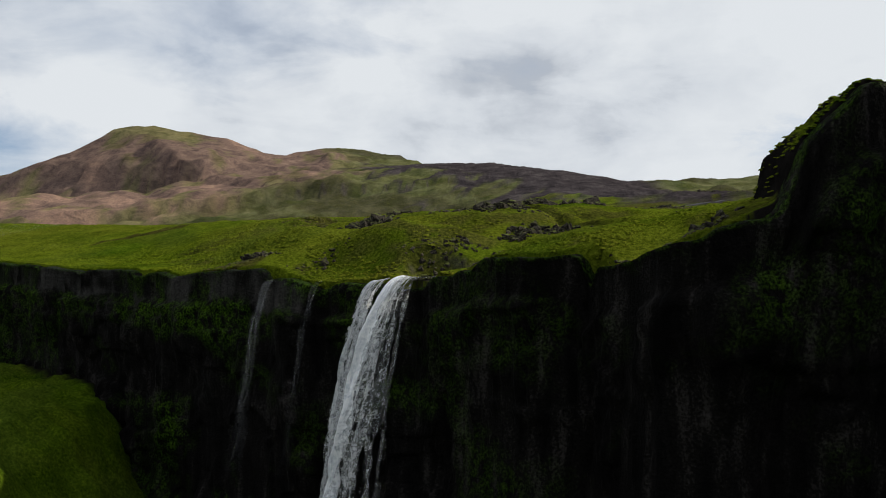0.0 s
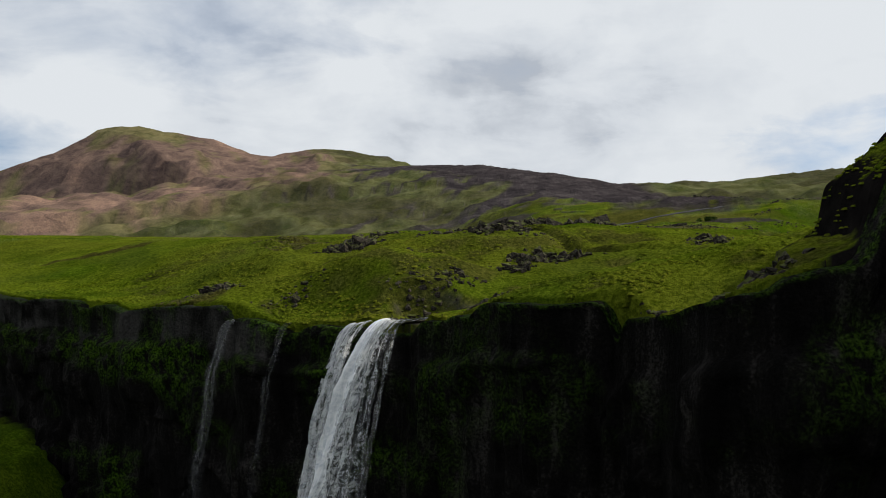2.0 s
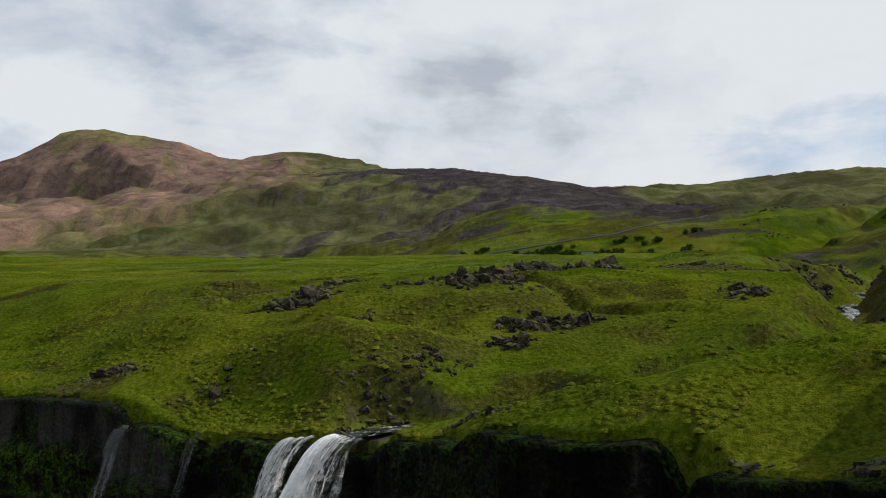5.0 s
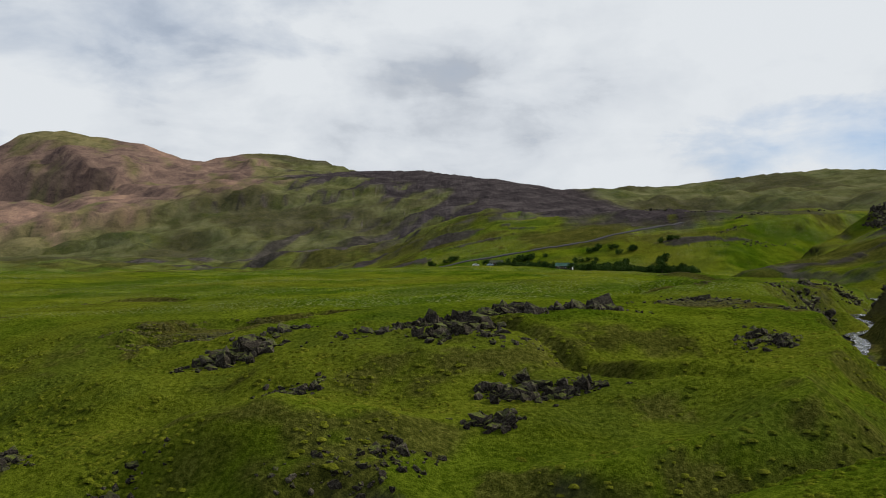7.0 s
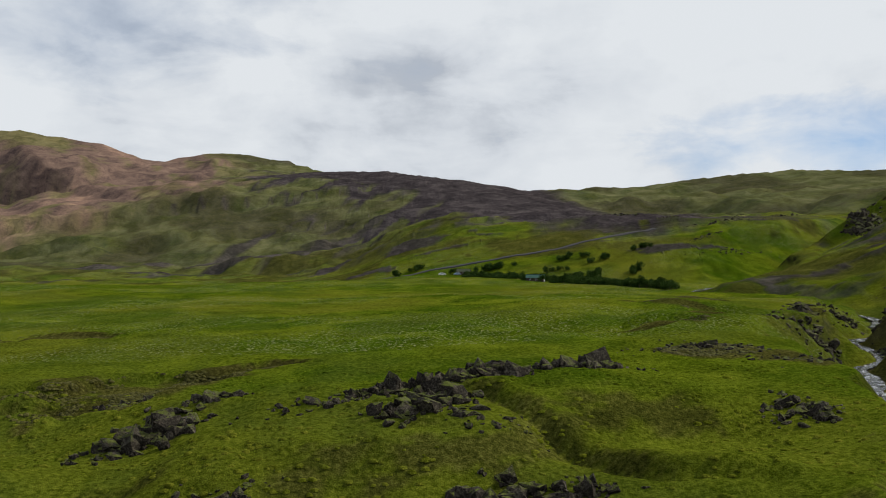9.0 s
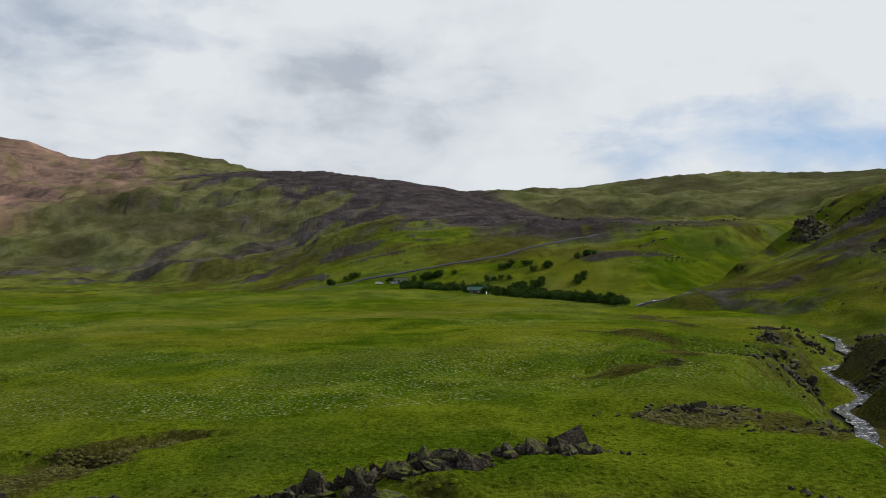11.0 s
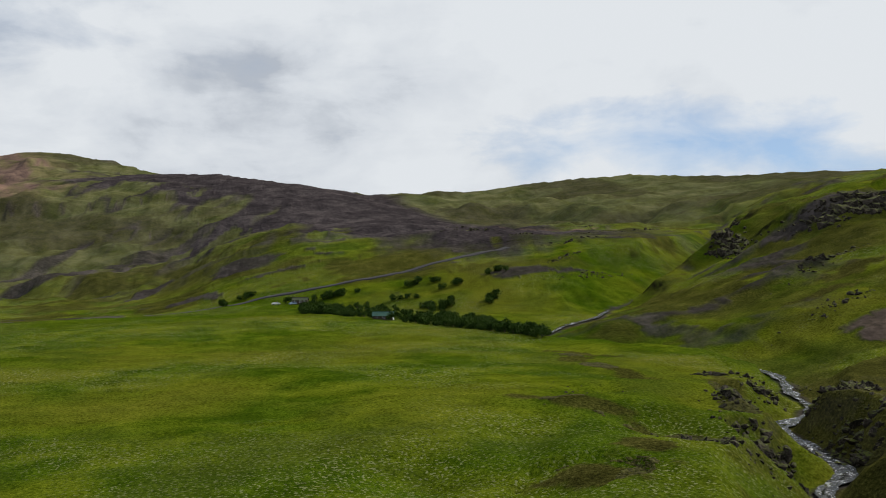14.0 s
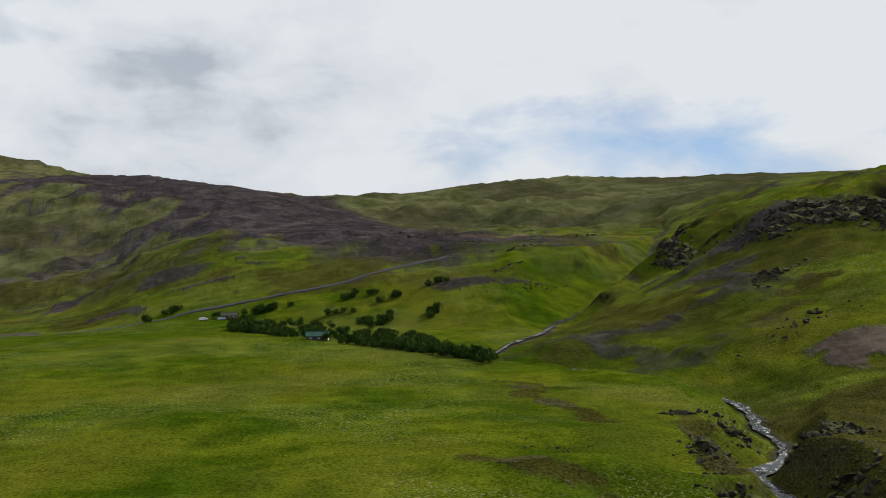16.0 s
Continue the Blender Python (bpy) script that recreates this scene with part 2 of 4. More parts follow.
    # far side of the stream: a long hillside with a crag on its shoulder
    hill = zv + 0.27 * np.clip(dv, 0, 130) + 0.045 * np.clip(dv - 130, 0, 900) + step(8, 50, dv) * (3.6 * fbm(x, y, 80, 3, 51) + 1.6 * ridged(x, y, 48, 3, 57) - 0.6)
    hill = hill + 22 * np.exp(-((x - 305) / 60) ** 2 - ((y - 570) / 75) ** 2)
    hill = hill + 1.6 * step(330, 480, y) * step(20, 60, dv) * step(0.45, 0.8, ridged(x * 0.7 + 0.2 * y, y, 44, 4, 341))
    hill = hill + 15 * step(7, 22, dg) * step(585, 615, y) * step(760, 690, y) * (1 + 0.3 * fbm(x, y, 16, 3, 58))
    z = np.where(right & (y > 110), z + np.clip(hill - z, 0, 1e9) * step(100, 180, y) * step(1500, 950, y), z)
    for cx, cy, h, rx, ry in MOUNDS + BANKS:
        z = z + h * np.exp(-((x - cx) / rx) ** 2 - ((y - cy) / ry) ** 2)
    # the hills
    tall = np.zeros_like(z)
    for k, (line, reach, power) in enumerate(HILLS):
        d, back, zc = along(line, x, y)
        d = d * np.where(back > 0, 2.6, 1.0) * (1 + (0.10 if k == 0 else 0.22) * fbm(x, y, 170, 3, 60 + k) + 0.10 * fbm(x, y, 50, 3, 66 + k))
        v = np.clip(1 - d / (reach * np.clip((zc - 80) / 110, 0.2, 1)), 0, 1)
        z = z + np.clip(zc - z, 0, 1e9) * v ** power
        tall = np.maximum(tall, v)
    far = step(650, 1000, y)
    z = z - 5 * (1 - tall ** 3) * step(1300, 1900, y) * step(0.1, 0.5, tall) * np.clip(ridged(x + 0.25 * y, y * 0.22, 70, 4, 73) - 0.2, 0, 1)
    calm = (1 - 0.6 * step(900, 1200, y) * step(0.15, 0.4, tall)) * (1 - 0.85 * step(-250, -450, x) * step(1000, 1300, y))
    z = z + far * calm * (1 - tall ** 4) * (7 * (ridged(x, y, 110, 5, 71) - 0.35) + 3 * fbm(x, y, 40, 4, 75) + 1.3 * ridged(x, y, 27, 2, 76)) + far * 1.2 * fbm(x, y, 30, 3, 77)
    d, _, _ = along([(-1075, 2800, 0), (-1000, 2600, 0), (-890, 2330, 0), (-760, 2000, 0), (-640, 1700, 0)], x + 14 * fbm(x, y, 60, 3, 78), y)
    z = z - 13 * np.exp(-(d / 30) ** 2) + 5 * np.exp(-((d - 75) / 40) ** 2)
    # the valley of the stream and its gorge
    soft = 3.4 + 0.9 * fbm(x, y, 12, 2, 81)
    fall_ = 0.85 + 0.25 * fbm(x, y, 30, 2, 83) + 0.6 * right * step(225, 250, y) * step(320, 295, y)
    fall_ = fall_ + (0.26 - fall_) * step(312, 345, y)
    bank = zw - 0.5 + 2.8 * step(3.5, 6.0, dr) * ~right * step(345, 362, y) * step(404, 388, y) + np.clip(dr - soft, 0, 1e9) * fall_ + 0.02 * np.clip(dr - 12, 0, 1e9) ** 2
    z = np.where(dr < 70, np.minimum(z, np.maximum(bank, zw - 0.8)), z)
    wall = zg + np.clip(dg - 3, 0, 1e9) * np.where(right, 1.0 + 0.7 * step(600, 640, y), 0.42 + 0.25 * step(640, 700, y)) * (1 + 0.2 * fbm(x, y, 50, 2, 85)) + 400 * step(900, 1200, y)
    z = np.where(dg < 60, np.minimum(z, wall), z)
    # small hummocks
    z = z + 0.16 * fbm(x, y, 2.6, 2, 91) * step(2, 6, dr) + 0.35 * fbm(x, y, 12, 3, 93) * step(3, 10, dr)
    # the drop and the lowland at its foot
    low = 1.5 + 1.2 * fbm(x, y, 30, 3, 95) + 0.25 * np.clip(s + 45, 0, 60)
    low = np.maximum(low, 31.6 - 2.0 * 4.5 * np.logaddexp(0, (x + 79 + 3 * fbm(x, y, 16, 3, 97)) / 4.5) - 0.32 * np.clip(52 - y, 0, 99) + 1.8 * fbm(x, y, 14, 4, 96) + 1.2 * fbm(x, y, 4, 3, 98))
    edge = step(-0.6, -1.6, s)
    return z * (1 - edge) + np.minimum(low, z) * edge, s, np.minimum(dr, dg), right


def spread(lo, hi, cell, first, last, growth):
    """Grid lines: even between lo and hi, then wider and wider out to first and last."""
    mid = list(np.arange(lo, hi, cell))
    step_, v, out = cell, lo, []
    while v > first:
        step_ *= growth
        v -= step_
        out.append(v)
    step_, v, up = cell, hi, []
    while v < last:
        up.append(v)
        step_ *= growth
        v += step_
    return np.array(out[::-1] + mid + up + [v])


def grid_mesh(name, xs, ys):
    gx, gy = np.meshgrid(xs, ys)
    z, s, dr, right = land(gx, gy)
    nx, ny = len(xs), len(ys)
    me = bpy.data.meshes.new(name)
    me.vertices.add(nx * ny)
    me.vertices.foreach_set("co", np.stack([gx, gy, z], -1).astype(np.float32).ravel())
    i = (np.arange(ny - 1)[:, None] * nx + np.arange(nx - 1)[None]).ravel()
    loops = np.stack([i, i + 1, i + nx + 1, i + nx], -1).astype(np.int32)
    me.loops.add(loops.size)
    me.loops.foreach_set("vertex_index", loops.ravel())
    me.polygons.add(len(loops))
    me.polygons.foreach_set("loop_start", np.arange(0, loops.size, 4, dtype=np.int32))
    me.polygons.foreach_set("use_smooth", np.ones(len(loops), bool))
    me.update(calc_edges=True)
    return me, gx, gy, z, s, dr, right


def heights(x, y):
    """Height of the ground's mesh at many places."""
    i = np.clip(np.searchsorted(XS, x) - 1, 0, len(XS) - 2)
    j = np.clip(np.searchsorted(YS, y) - 1, 0, len(YS) - 2)
    u, v = (x - XS[i]) / (XS[i + 1] - XS[i]), (y - YS[j]) / (YS[j + 1] - YS[j])
    return (gz[j, i] * (1 - u) + gz[j, i + 1] * u) * (1 - v) + (gz[j + 1, i] * (1 - u) + gz[j + 1, i + 1] * u) * v


def height(x, y):
    return float(heights(np.array([float(x)]), np.array([float(y)]))[0])


# ---- materials ----


def surface(name, build, rough=0.8):
    m = bpy.data.materials.new(name)
    m.use_nodes = True
    n = Nodes(m.node_tree)
    bsdf = n.add("ShaderNodeBsdfPrincipled", {"Roughness": rough})
    n.add("ShaderNodeOutputMaterial", {"Surface": bsdf.outputs[0]})
    build(n, bsdf)
    return m


def bump(n, bsdf, h, strength, distance):
    b = n.add("ShaderNodeBump", {"Height": h, "Strength": strength, "Distance": distance})
    n.tree.links.new(b.outputs[0], bsdf.inputs["Normal"])


def land_cover(n, bsdf):
    pos = n.add("ShaderNodeNewGeometry").outputs["Position"]
    cover = n.add("ShaderNodeSeparateColor", {0: n.add("ShaderNodeAttribute", attr="cover").outputs["Color"]})
    scree, heath, lush = cover.outputs[0], cover.outputs[1], cover.outputs[2]
    wide, mid, fine = n.noise(pos, 0.012, 4), n.noise(pos, 0.11, 5), n.noise(pos, 1.6, 5, 0.65)
    tuft = n.noise(pos, 5.5, 3, 0.7)
    sward = n.math("ADD", n.math("MULTIPLY", mid, 0.25), n.math("ADD", n.math("MULTIPLY", fine, 0.40), n.math("MULTIPLY", tuft, 0.35)))
    deep = n.ramp(sward, (0.40, (0.008, 0.020, 0.0006)), (0.50, (0.026, 0.050, 0.002)), (0.60, (0.064, 0.096, 0.006)))
    sunny = n.ramp(sward, (0.40, (0.018, 0.028, 0.001)), (0.50, (0.060, 0.082, 0.004)), (0.60, (0.126, 0.146, 0.012)))
    roll = n.math("ADD", n.math("MULTIPLY", n.noise(pos, 0.042, 4, 0.55), 0.65), n.math("MULTIPLY", wide, 0.35))
    green = n.mix(n.ramp(roll, (0.43, 0.0), (0.55, 1.0)), deep, sunny)
    dry = n.ramp(fine, (0.37, (0.040, 0.044, 0.004)), (0.63, (0.112, 0.108, 0.016)))
    green = n.mix(n.ramp(wide, (0.46, 0.0), (0.62, 0.55)), green, dry)
    green = n.mix(n.math("MULTIPLY", lush, 0.8), green, deep)
    brown = n.ramp(n.math("ADD", n.math("MULTIPLY", fine, 0.5), n.math("ADD", n.math("MULTIPLY", mid, 0.25), n.math("MULTIPLY", tuft, 0.25))), (0.40, (0.009, 0.009, 0.003)), (0.52, (0.036, 0.035, 0.009)), (0.64, (0.095, 0.092, 0.024)))
    grit = n.noise(pos, 0.35, 6, 0.65)
    broad = n.noise(n.vmath("MULTIPLY", pos, (1.0, 0.55, 1.6)), 0.028, 7, 0.68, 0.6)
    grit = n.math("ADD", n.math("MULTIPLY", grit, 0.4), n.math("MULTIPLY", broad, 0.6))
    stone = n.ramp(grit, (0.36, (0.012, 0.011, 0.012)), (0.5, (0.034, 0.029, 0.032)), (0.64, (0.074, 0.065, 0.066)))
    rust = n.add("ShaderNodeAttribute", attr="rust").outputs["Fac"]
    stone = n.mix(rust, stone, n.ramp(grit, (0.36, (0.076, 0.054, 0.050)), (0.5, (0.170, 0.112, 0.090)), (0.64, (0.270, 0.178, 0.128))))
    fleck = n.math("MULTIPLY", n.ramp(n.noise(pos, 1.9, 2, 0.5), (0.58, 0.0), (0.65, 0.65)), n.math("MULTIPLY", n.ramp(n.noise(pos, 0.018, 2), (0.46, 0.0), (0.56, 1.0)), n.math("GREATER_THAN", n.add("ShaderNodeSeparateXYZ", {0: pos}).outputs[1], 190.0)))
    green = n.mix(fleck, green, (0.20, 0.21, 0.11))
    green = n.mix(n.ramp(broad, (0.40, 0.5), (0.49, 0.0)), green, n.ramp(fine, (0.35, (0.018, 0.030, 0.004)), (0.65, (0.052, 0.072, 0.010))))
    # Far desaturation put into the colour: grass pales with distance past 700 m.
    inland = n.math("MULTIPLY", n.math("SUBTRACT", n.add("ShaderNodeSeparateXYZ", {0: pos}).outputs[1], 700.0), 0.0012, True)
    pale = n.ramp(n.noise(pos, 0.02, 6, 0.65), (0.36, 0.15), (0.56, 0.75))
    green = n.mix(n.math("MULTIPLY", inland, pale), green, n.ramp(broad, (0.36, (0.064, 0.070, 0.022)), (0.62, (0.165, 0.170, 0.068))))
    c = n.mix(heath, green, brown)
    c = n.mix(scree, c, stone)
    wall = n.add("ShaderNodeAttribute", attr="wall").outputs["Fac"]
    # Bare rock in the cliff's near-black, with its shade put into the colour.
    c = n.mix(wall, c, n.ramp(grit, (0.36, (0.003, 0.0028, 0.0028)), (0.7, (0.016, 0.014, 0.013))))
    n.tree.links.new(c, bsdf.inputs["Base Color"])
    bsdf.inputs["Specular IOR Level"].default_value = 0.0
    grass = n.math("MULTIPLY", n.math("SUBTRACT", 1.0, scree, True), n.math("SUBTRACT", 1.0, wall, True))
    n.tree.links.new(n.math("MULTIPLY", grass, 0.02), bsdf.inputs["Sheen Weight"])
    bsdf.inputs["Sheen Roughness"].default_value = 0.45
    bsdf.inputs["Sheen Tint"].default_value = (0.62, 0.72, 0.12, 1)
    bump(n, bsdf, n.math("ADD", n.math("ADD", n.math("MULTIPLY", tuft, 0.8), n.math("MULTIPLY", fine, 1.3)), n.math("MULTIPLY", n.math("MULTIPLY", scree, broad), 9.0)), 0.55, 0.6)


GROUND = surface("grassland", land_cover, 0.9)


def rock_look(n, bsdf):
    pos = n.add("ShaderNodeNewGeometry").outputs["Position"]
    nor = n.add("ShaderNodeSeparateXYZ", {0: n.add("ShaderNodeNewGeometry").outputs["Normal"]}).outputs[2]
    a, b = n.noise(pos, 0.5, 6, 0.6), n.noise(pos, 4.0, 5, 0.65)
    rnd = n.add("ShaderNodeObjectInfo").outputs["Random"]
    c = n.ramp(n.math("ADD", n.math("MULTIPLY", a, 0.5), n.math("MULTIPLY", b, 0.5)), (0.38, (0.005, 0.0045, 0.004)), (0.52, (0.026, 0.022, 0.018)), (0.66, (0.110, 0.098, 0.076)))
    c = n.mix(n.math("MULTIPLY", rnd, 0.25), c, (0.05, 0.045, 0.036))
    moss = n.math("MULTIPLY", n.ramp(nor, (0.55, 0.0), (0.9, 1.0)), n.ramp(n.noise(pos, 1.1, 4), (0.42, 0.0), (0.56, 1.0)))
    c = n.mix(moss, c, (0.070, 0.085, 0.016))
    n.tree.links.new(c, bsdf.inputs["Base Color"])
    bsdf.inputs["Specular IOR Level"].default_value = 0.06
    bump(n, bsdf, b, 0.9, 0.4)


ROCK = surface("lava_rock", rock_look, 0.88)


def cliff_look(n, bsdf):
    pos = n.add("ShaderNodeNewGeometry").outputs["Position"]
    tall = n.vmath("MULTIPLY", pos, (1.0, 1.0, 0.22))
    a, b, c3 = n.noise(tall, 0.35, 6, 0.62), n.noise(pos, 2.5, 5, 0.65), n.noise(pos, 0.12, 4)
    # Near-black ramp: the deep shade of the cliff is put into its colour.
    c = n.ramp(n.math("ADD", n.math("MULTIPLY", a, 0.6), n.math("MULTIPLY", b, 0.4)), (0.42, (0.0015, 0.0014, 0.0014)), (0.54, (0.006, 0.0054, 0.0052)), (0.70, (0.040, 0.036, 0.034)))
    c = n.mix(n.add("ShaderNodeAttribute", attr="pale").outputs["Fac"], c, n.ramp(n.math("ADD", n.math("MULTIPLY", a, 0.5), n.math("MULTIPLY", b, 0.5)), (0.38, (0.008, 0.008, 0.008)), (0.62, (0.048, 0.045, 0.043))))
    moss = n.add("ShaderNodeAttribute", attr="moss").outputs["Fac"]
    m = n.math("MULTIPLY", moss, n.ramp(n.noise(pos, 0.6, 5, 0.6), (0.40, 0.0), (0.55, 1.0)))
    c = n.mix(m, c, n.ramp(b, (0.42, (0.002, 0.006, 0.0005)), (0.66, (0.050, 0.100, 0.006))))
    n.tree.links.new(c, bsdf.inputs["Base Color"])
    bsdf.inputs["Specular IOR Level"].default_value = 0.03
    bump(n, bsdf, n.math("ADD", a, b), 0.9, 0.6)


CLIFF = surface("shade_dark_basalt", cliff_look, 0.8)


def stream_look(n, bsdf):
    pos = n.add("ShaderNodeNewGeometry").outputs["Position"]
    a, b = n.noise(pos, 0.55, 5, 0.65, 1.0), n.noise(pos, 2.2, 4, 0.6, 0.6)
    foam = n.ramp(n.math("ADD", n.math("MULTIPLY", a, 0.65), n.math("MULTIPLY", b, 0.35)), (0.52, 0.0), (0.68, 0.85))
    c = n.mix(foam, (0.010, 0.013, 0.016), (0.62, 0.65, 0.70))
    n.tree.links.new(c, bsdf.inputs["Base Color"])
    n.tree.links.new(n.math("ADD", n.math("MULTIPLY", foam, 0.5), 0.12), bsdf.inputs["Roughness"])
    bump(n, bsdf, n.math("ADD", a, b), 0.6, 0.3)


STREAM_WATER = surface("stream_water", stream_look, 0.2)


def fall_look(n, bsdf):
    at = n.add("ShaderNodeAttribute", attr="flow").outputs["Vector"]
    strands = n.noise(n.vmath("MULTIPLY", at, (8.0, 0.5, 1.0)), 1.0, 7, 0.70, 0.9)
    clots = n.noise(n.vmath("MULTIPLY", at, (2.4, 1.1, 1.0)), 1.0, 6, 0.66, 0.8)
    body = n.add("ShaderNodeAttribute", attr="body").outputs["Fac"]
    v = n.math("ADD", n.math("MULTIPLY", strands, 0.55), n.math("MULTIPLY", clots, 0.45))
    alpha = n.math("MULTIPLY", n.ramp(n.math("ADD", v, n.math("MULTIPLY", n.math("SUBTRACT", body, 0.5), 0.55)), (0.42, 0.0), (0.60, 1.0)), 0.96)
    alpha = n.math("MULTIPLY", alpha, n.add("ShaderNodeAttribute", attr="thick").outputs["Fac"])
    n.tree.links.new(alpha, bsdf.inputs["Alpha"])
    n.tree.links.new(n.ramp(v, (0.36, (0.50, 0.55, 0.62)), (0.56, (0.94, 0.95, 0.97))), bsdf.inputs["Base Color"])
    bsdf.inputs["Roughness"].default_value = 0.45
    bsdf.inputs["Subsurface Weight"].default_value = 0.0
    bump(n, bsdf, v, 0.7, 0.5)


FALL_WATER = surface("falling_water", fall_look, 0.5)


def tint_look(lo, hi, scale=2.0, rough=0.8, relief=0.3):
    def build(n, bsdf):
        pos = n.add("ShaderNodeNewGeometry").outputs["Position"]
        f = n.noise(pos, scale, 5, 0.6)
        rnd = n.add("ShaderNodeObjectInfo").outputs["Random"]
        f = n.math("ADD", n.math("MULTIPLY", f, 0.8), n.math("MULTIPLY", rnd, 0.2))
        n.tree.links.new(n.ramp(f, (0.3, lo), (0.7, hi)), bsdf.inputs["Base Color"])
        bsdf.inputs["Specular IOR Level"].default_value = 0.5 if rough < 0.5 else 0.06
        bump(n, bsdf, f, relief, 0.1)
    return build


GRAVEL = surface("gravel_road", tint_look((0.032, 0.032, 0.036), (0.060, 0.060, 0.066), 1.5), 0.9)
LEAVES = surface("willow_leaves", tint_look((0.012, 0.030, 0.004), (0.038, 0.070, 0.010), 0.5), 0.9)
BARK = surface("bark", tint_look((0.05, 0.04, 0.03), (0.12, 0.10, 0.08), 6.0), 0.9)

# ---- the ground: one sheet from the lowland over the cliff to the hills ----
XS = spread(-95, 175, 0.9, -4300, 4300, 1.019)
YS = spread(22, 330, 0.9, -3200, 4700, 1.0125)
mesh, gx, gy, gz, gs, gdr, gright = grid_mesh("ground", XS, YS)
ground = tagged(new("ground", mesh), "hummocky green grassland with brown heath, rising to bare scree hills", "ground", kind="structure")
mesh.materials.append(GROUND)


def patch(x, y, cx, cy, rx, ry, turn=0.0, ragged=0.5, seed=0):
    """A ragged patch of another cover: 1 inside, 0 outside."""
    c, s_ = math.cos(radians(turn)), math.sin(radians(turn))
    u, v = (x - cx) * c + (y - cy) * s_, -(x - cx) * s_ + (y - cy) * c
    r = np.hypot(u / rx, v / ry)
    near = r < 1.1 + 1.7 * ragged
    r[near] += ragged * fbm(x[near], y[near], max(4, min(rx, ry) * 0.8), 4, 200 + seed)
    return step(1.08, 0.85, r)


def cover_masks(x, y, z, s, dr, right):
    gz_y, gz_x = np.gradient(z, YS, XS)
    slope = np.hypot(gz_x, gz_y)
    heath = np.zeros_like(z)
    # worn heath hollows and banks on the plain
    for k, (cx, cy, rx, ry, turn) in enumerate(((-36, 169, 16, 10, 35), (-21, 179, 9, 4, 5), (-72, 243, 13, 5, 5), (50, 215, 9, 7, 0), (46, 177, 9, 5, 0), (58, 172, 8, 6, 0),
                                                (-50, 108, 10, 4, -40), (62, 226, 4, 6, -40), (104, 372, 12, 3, -60), (-95, 195, 16, 3, 15), (240, 444, 14, 8, 20), (212, 420, 17, 5, 15))):
        heath = np.maximum(heath, patch(x, y, cx, cy, rx, ry, turn, 0.55, k))
    # worn strips along the brow over the stream
    for k, (line, wide) in enumerate((([(58, 271, 0), (66, 258, 0), (72, 247, 0), (77, 232, 0)], 4.0), ([(100, 372, 0), (95, 345, 0), (95, 328, 0), (98, 312, 0)], 3.5), ([(118, 318, 0), (112, 296, 0), (104, 280, 0), (97, 262, 0)], 4.0))):
        d = along(line, x, y)[0] + 3.0 * fbm(x, y, 7, 4, 210 + k)
        heath = np.maximum(heath, 0.9 * step(wide, wide * 0.5, d))
    heath = np.maximum(heath, 0.6 * step(0.80, 1.15, slope) * (y < 700) * (s > 0.6))
    heath = np.maximum(heath, 0.75 * step(0.05, 0.40, fbm(x, y, 8, 5, 350)) * step(0.22, 0.42, slope) * (s > 1.0) * step(175, 150, y) * (dr > 4))
    heath = np.maximum(heath, 0.6 * right * (y < 700) * step(0.1, 0.5, fbm(x, y, 70, 4, 301)) * step(20, 50, dr))
    far = step(680, 900, y)
    down = fbm(x - 0.22 * y, y * 0.16, 40, 5, 311) + 0.5 * fbm(x, y, 150, 3, 315)
    gully = fbm(x + 0.4 * y, y * 0.16, 42, 5, 312) + 0.4 * fbm(x, y, 120, 3, 316)
    flank = [np.clip(1 - along(line, x, y)[0] / reach, 0, 1) for line, reach, _ in HILLS]
    brownish = step(0.0, 0.06, flank[0]) * step(1000, 1300, y) * step(-440, -600, 3100 * x / np.maximum(y, 500) + 70 * fbm(x, y, 90, 4, 335))
    own = step(340, 250, x) * step(-0.05, 0.1, flank[2] - 0.75 * flank[0]) * (1 - brownish)
    # bare scree on the upper half of the near hill, with green tongues; streaks of it lower down
    dark = own * step(0.66, 0.80, flank[2] + 0.12 * down + 0.13 * step(60, 200, x)) * (1 - 0.85 * step(0.35, 0.62, down) * step(0.97, 0.9, flank[2]))
    dark = np.maximum(dark, own * step(0.84, 0.92, flank[2] + 0.05 * down))
    for k, (line, wide) in enumerate((([(-230, 980, 0), (-170, 1060, 0), (-125, 1230, 0), (-70, 1420, 0), (40, 1560, 0)], 20), ([(-20, 1040, 0), (30, 1180, 0), (90, 1330, 0)], 14), ([(-330, 1100, 0), (-250, 1300, 0), (-190, 1500, 0)], 16))):
        dark = np.maximum(dark, 0.9 * step(1.1, 0.6, along(line, x, y)[0] / wide + 0.8 * fbm(x - 0.22 * y, y * 0.2, 30, 4, 220 + k)))
    for k, (cx, cy, rx, ry, turn) in enumerate(((-97, 905, 17, 14, 0), (-58, 868, 9, 38, -25), (-26, 730, 13, 9, 0), (-10, 722, 5, 14, 20), (12, 800, 26, 26, 0), (30, 745, 22, 5, 10))):
        dark = np.maximum(dark, 0.9 * patch(x, y, cx, cy, rx, ry, turn, 0.4, 80 + k))
    bare = brownish * step(-0.02, 0.12, flank[0] + 0.10 * gully) * (1 - 0.9 * patch(x, y, -1060, 2950, 110, 120, 0, 0.45, 40)) * (1 - 0.55 * step(0.25, 0.55, gully))
    knob = 0.85 * step(0.0, 0.35, fbm(x, y, 45, 5, 313)) * step(0.25, 0.5, flank[1]) * step(0.86, 0.7, flank[1])
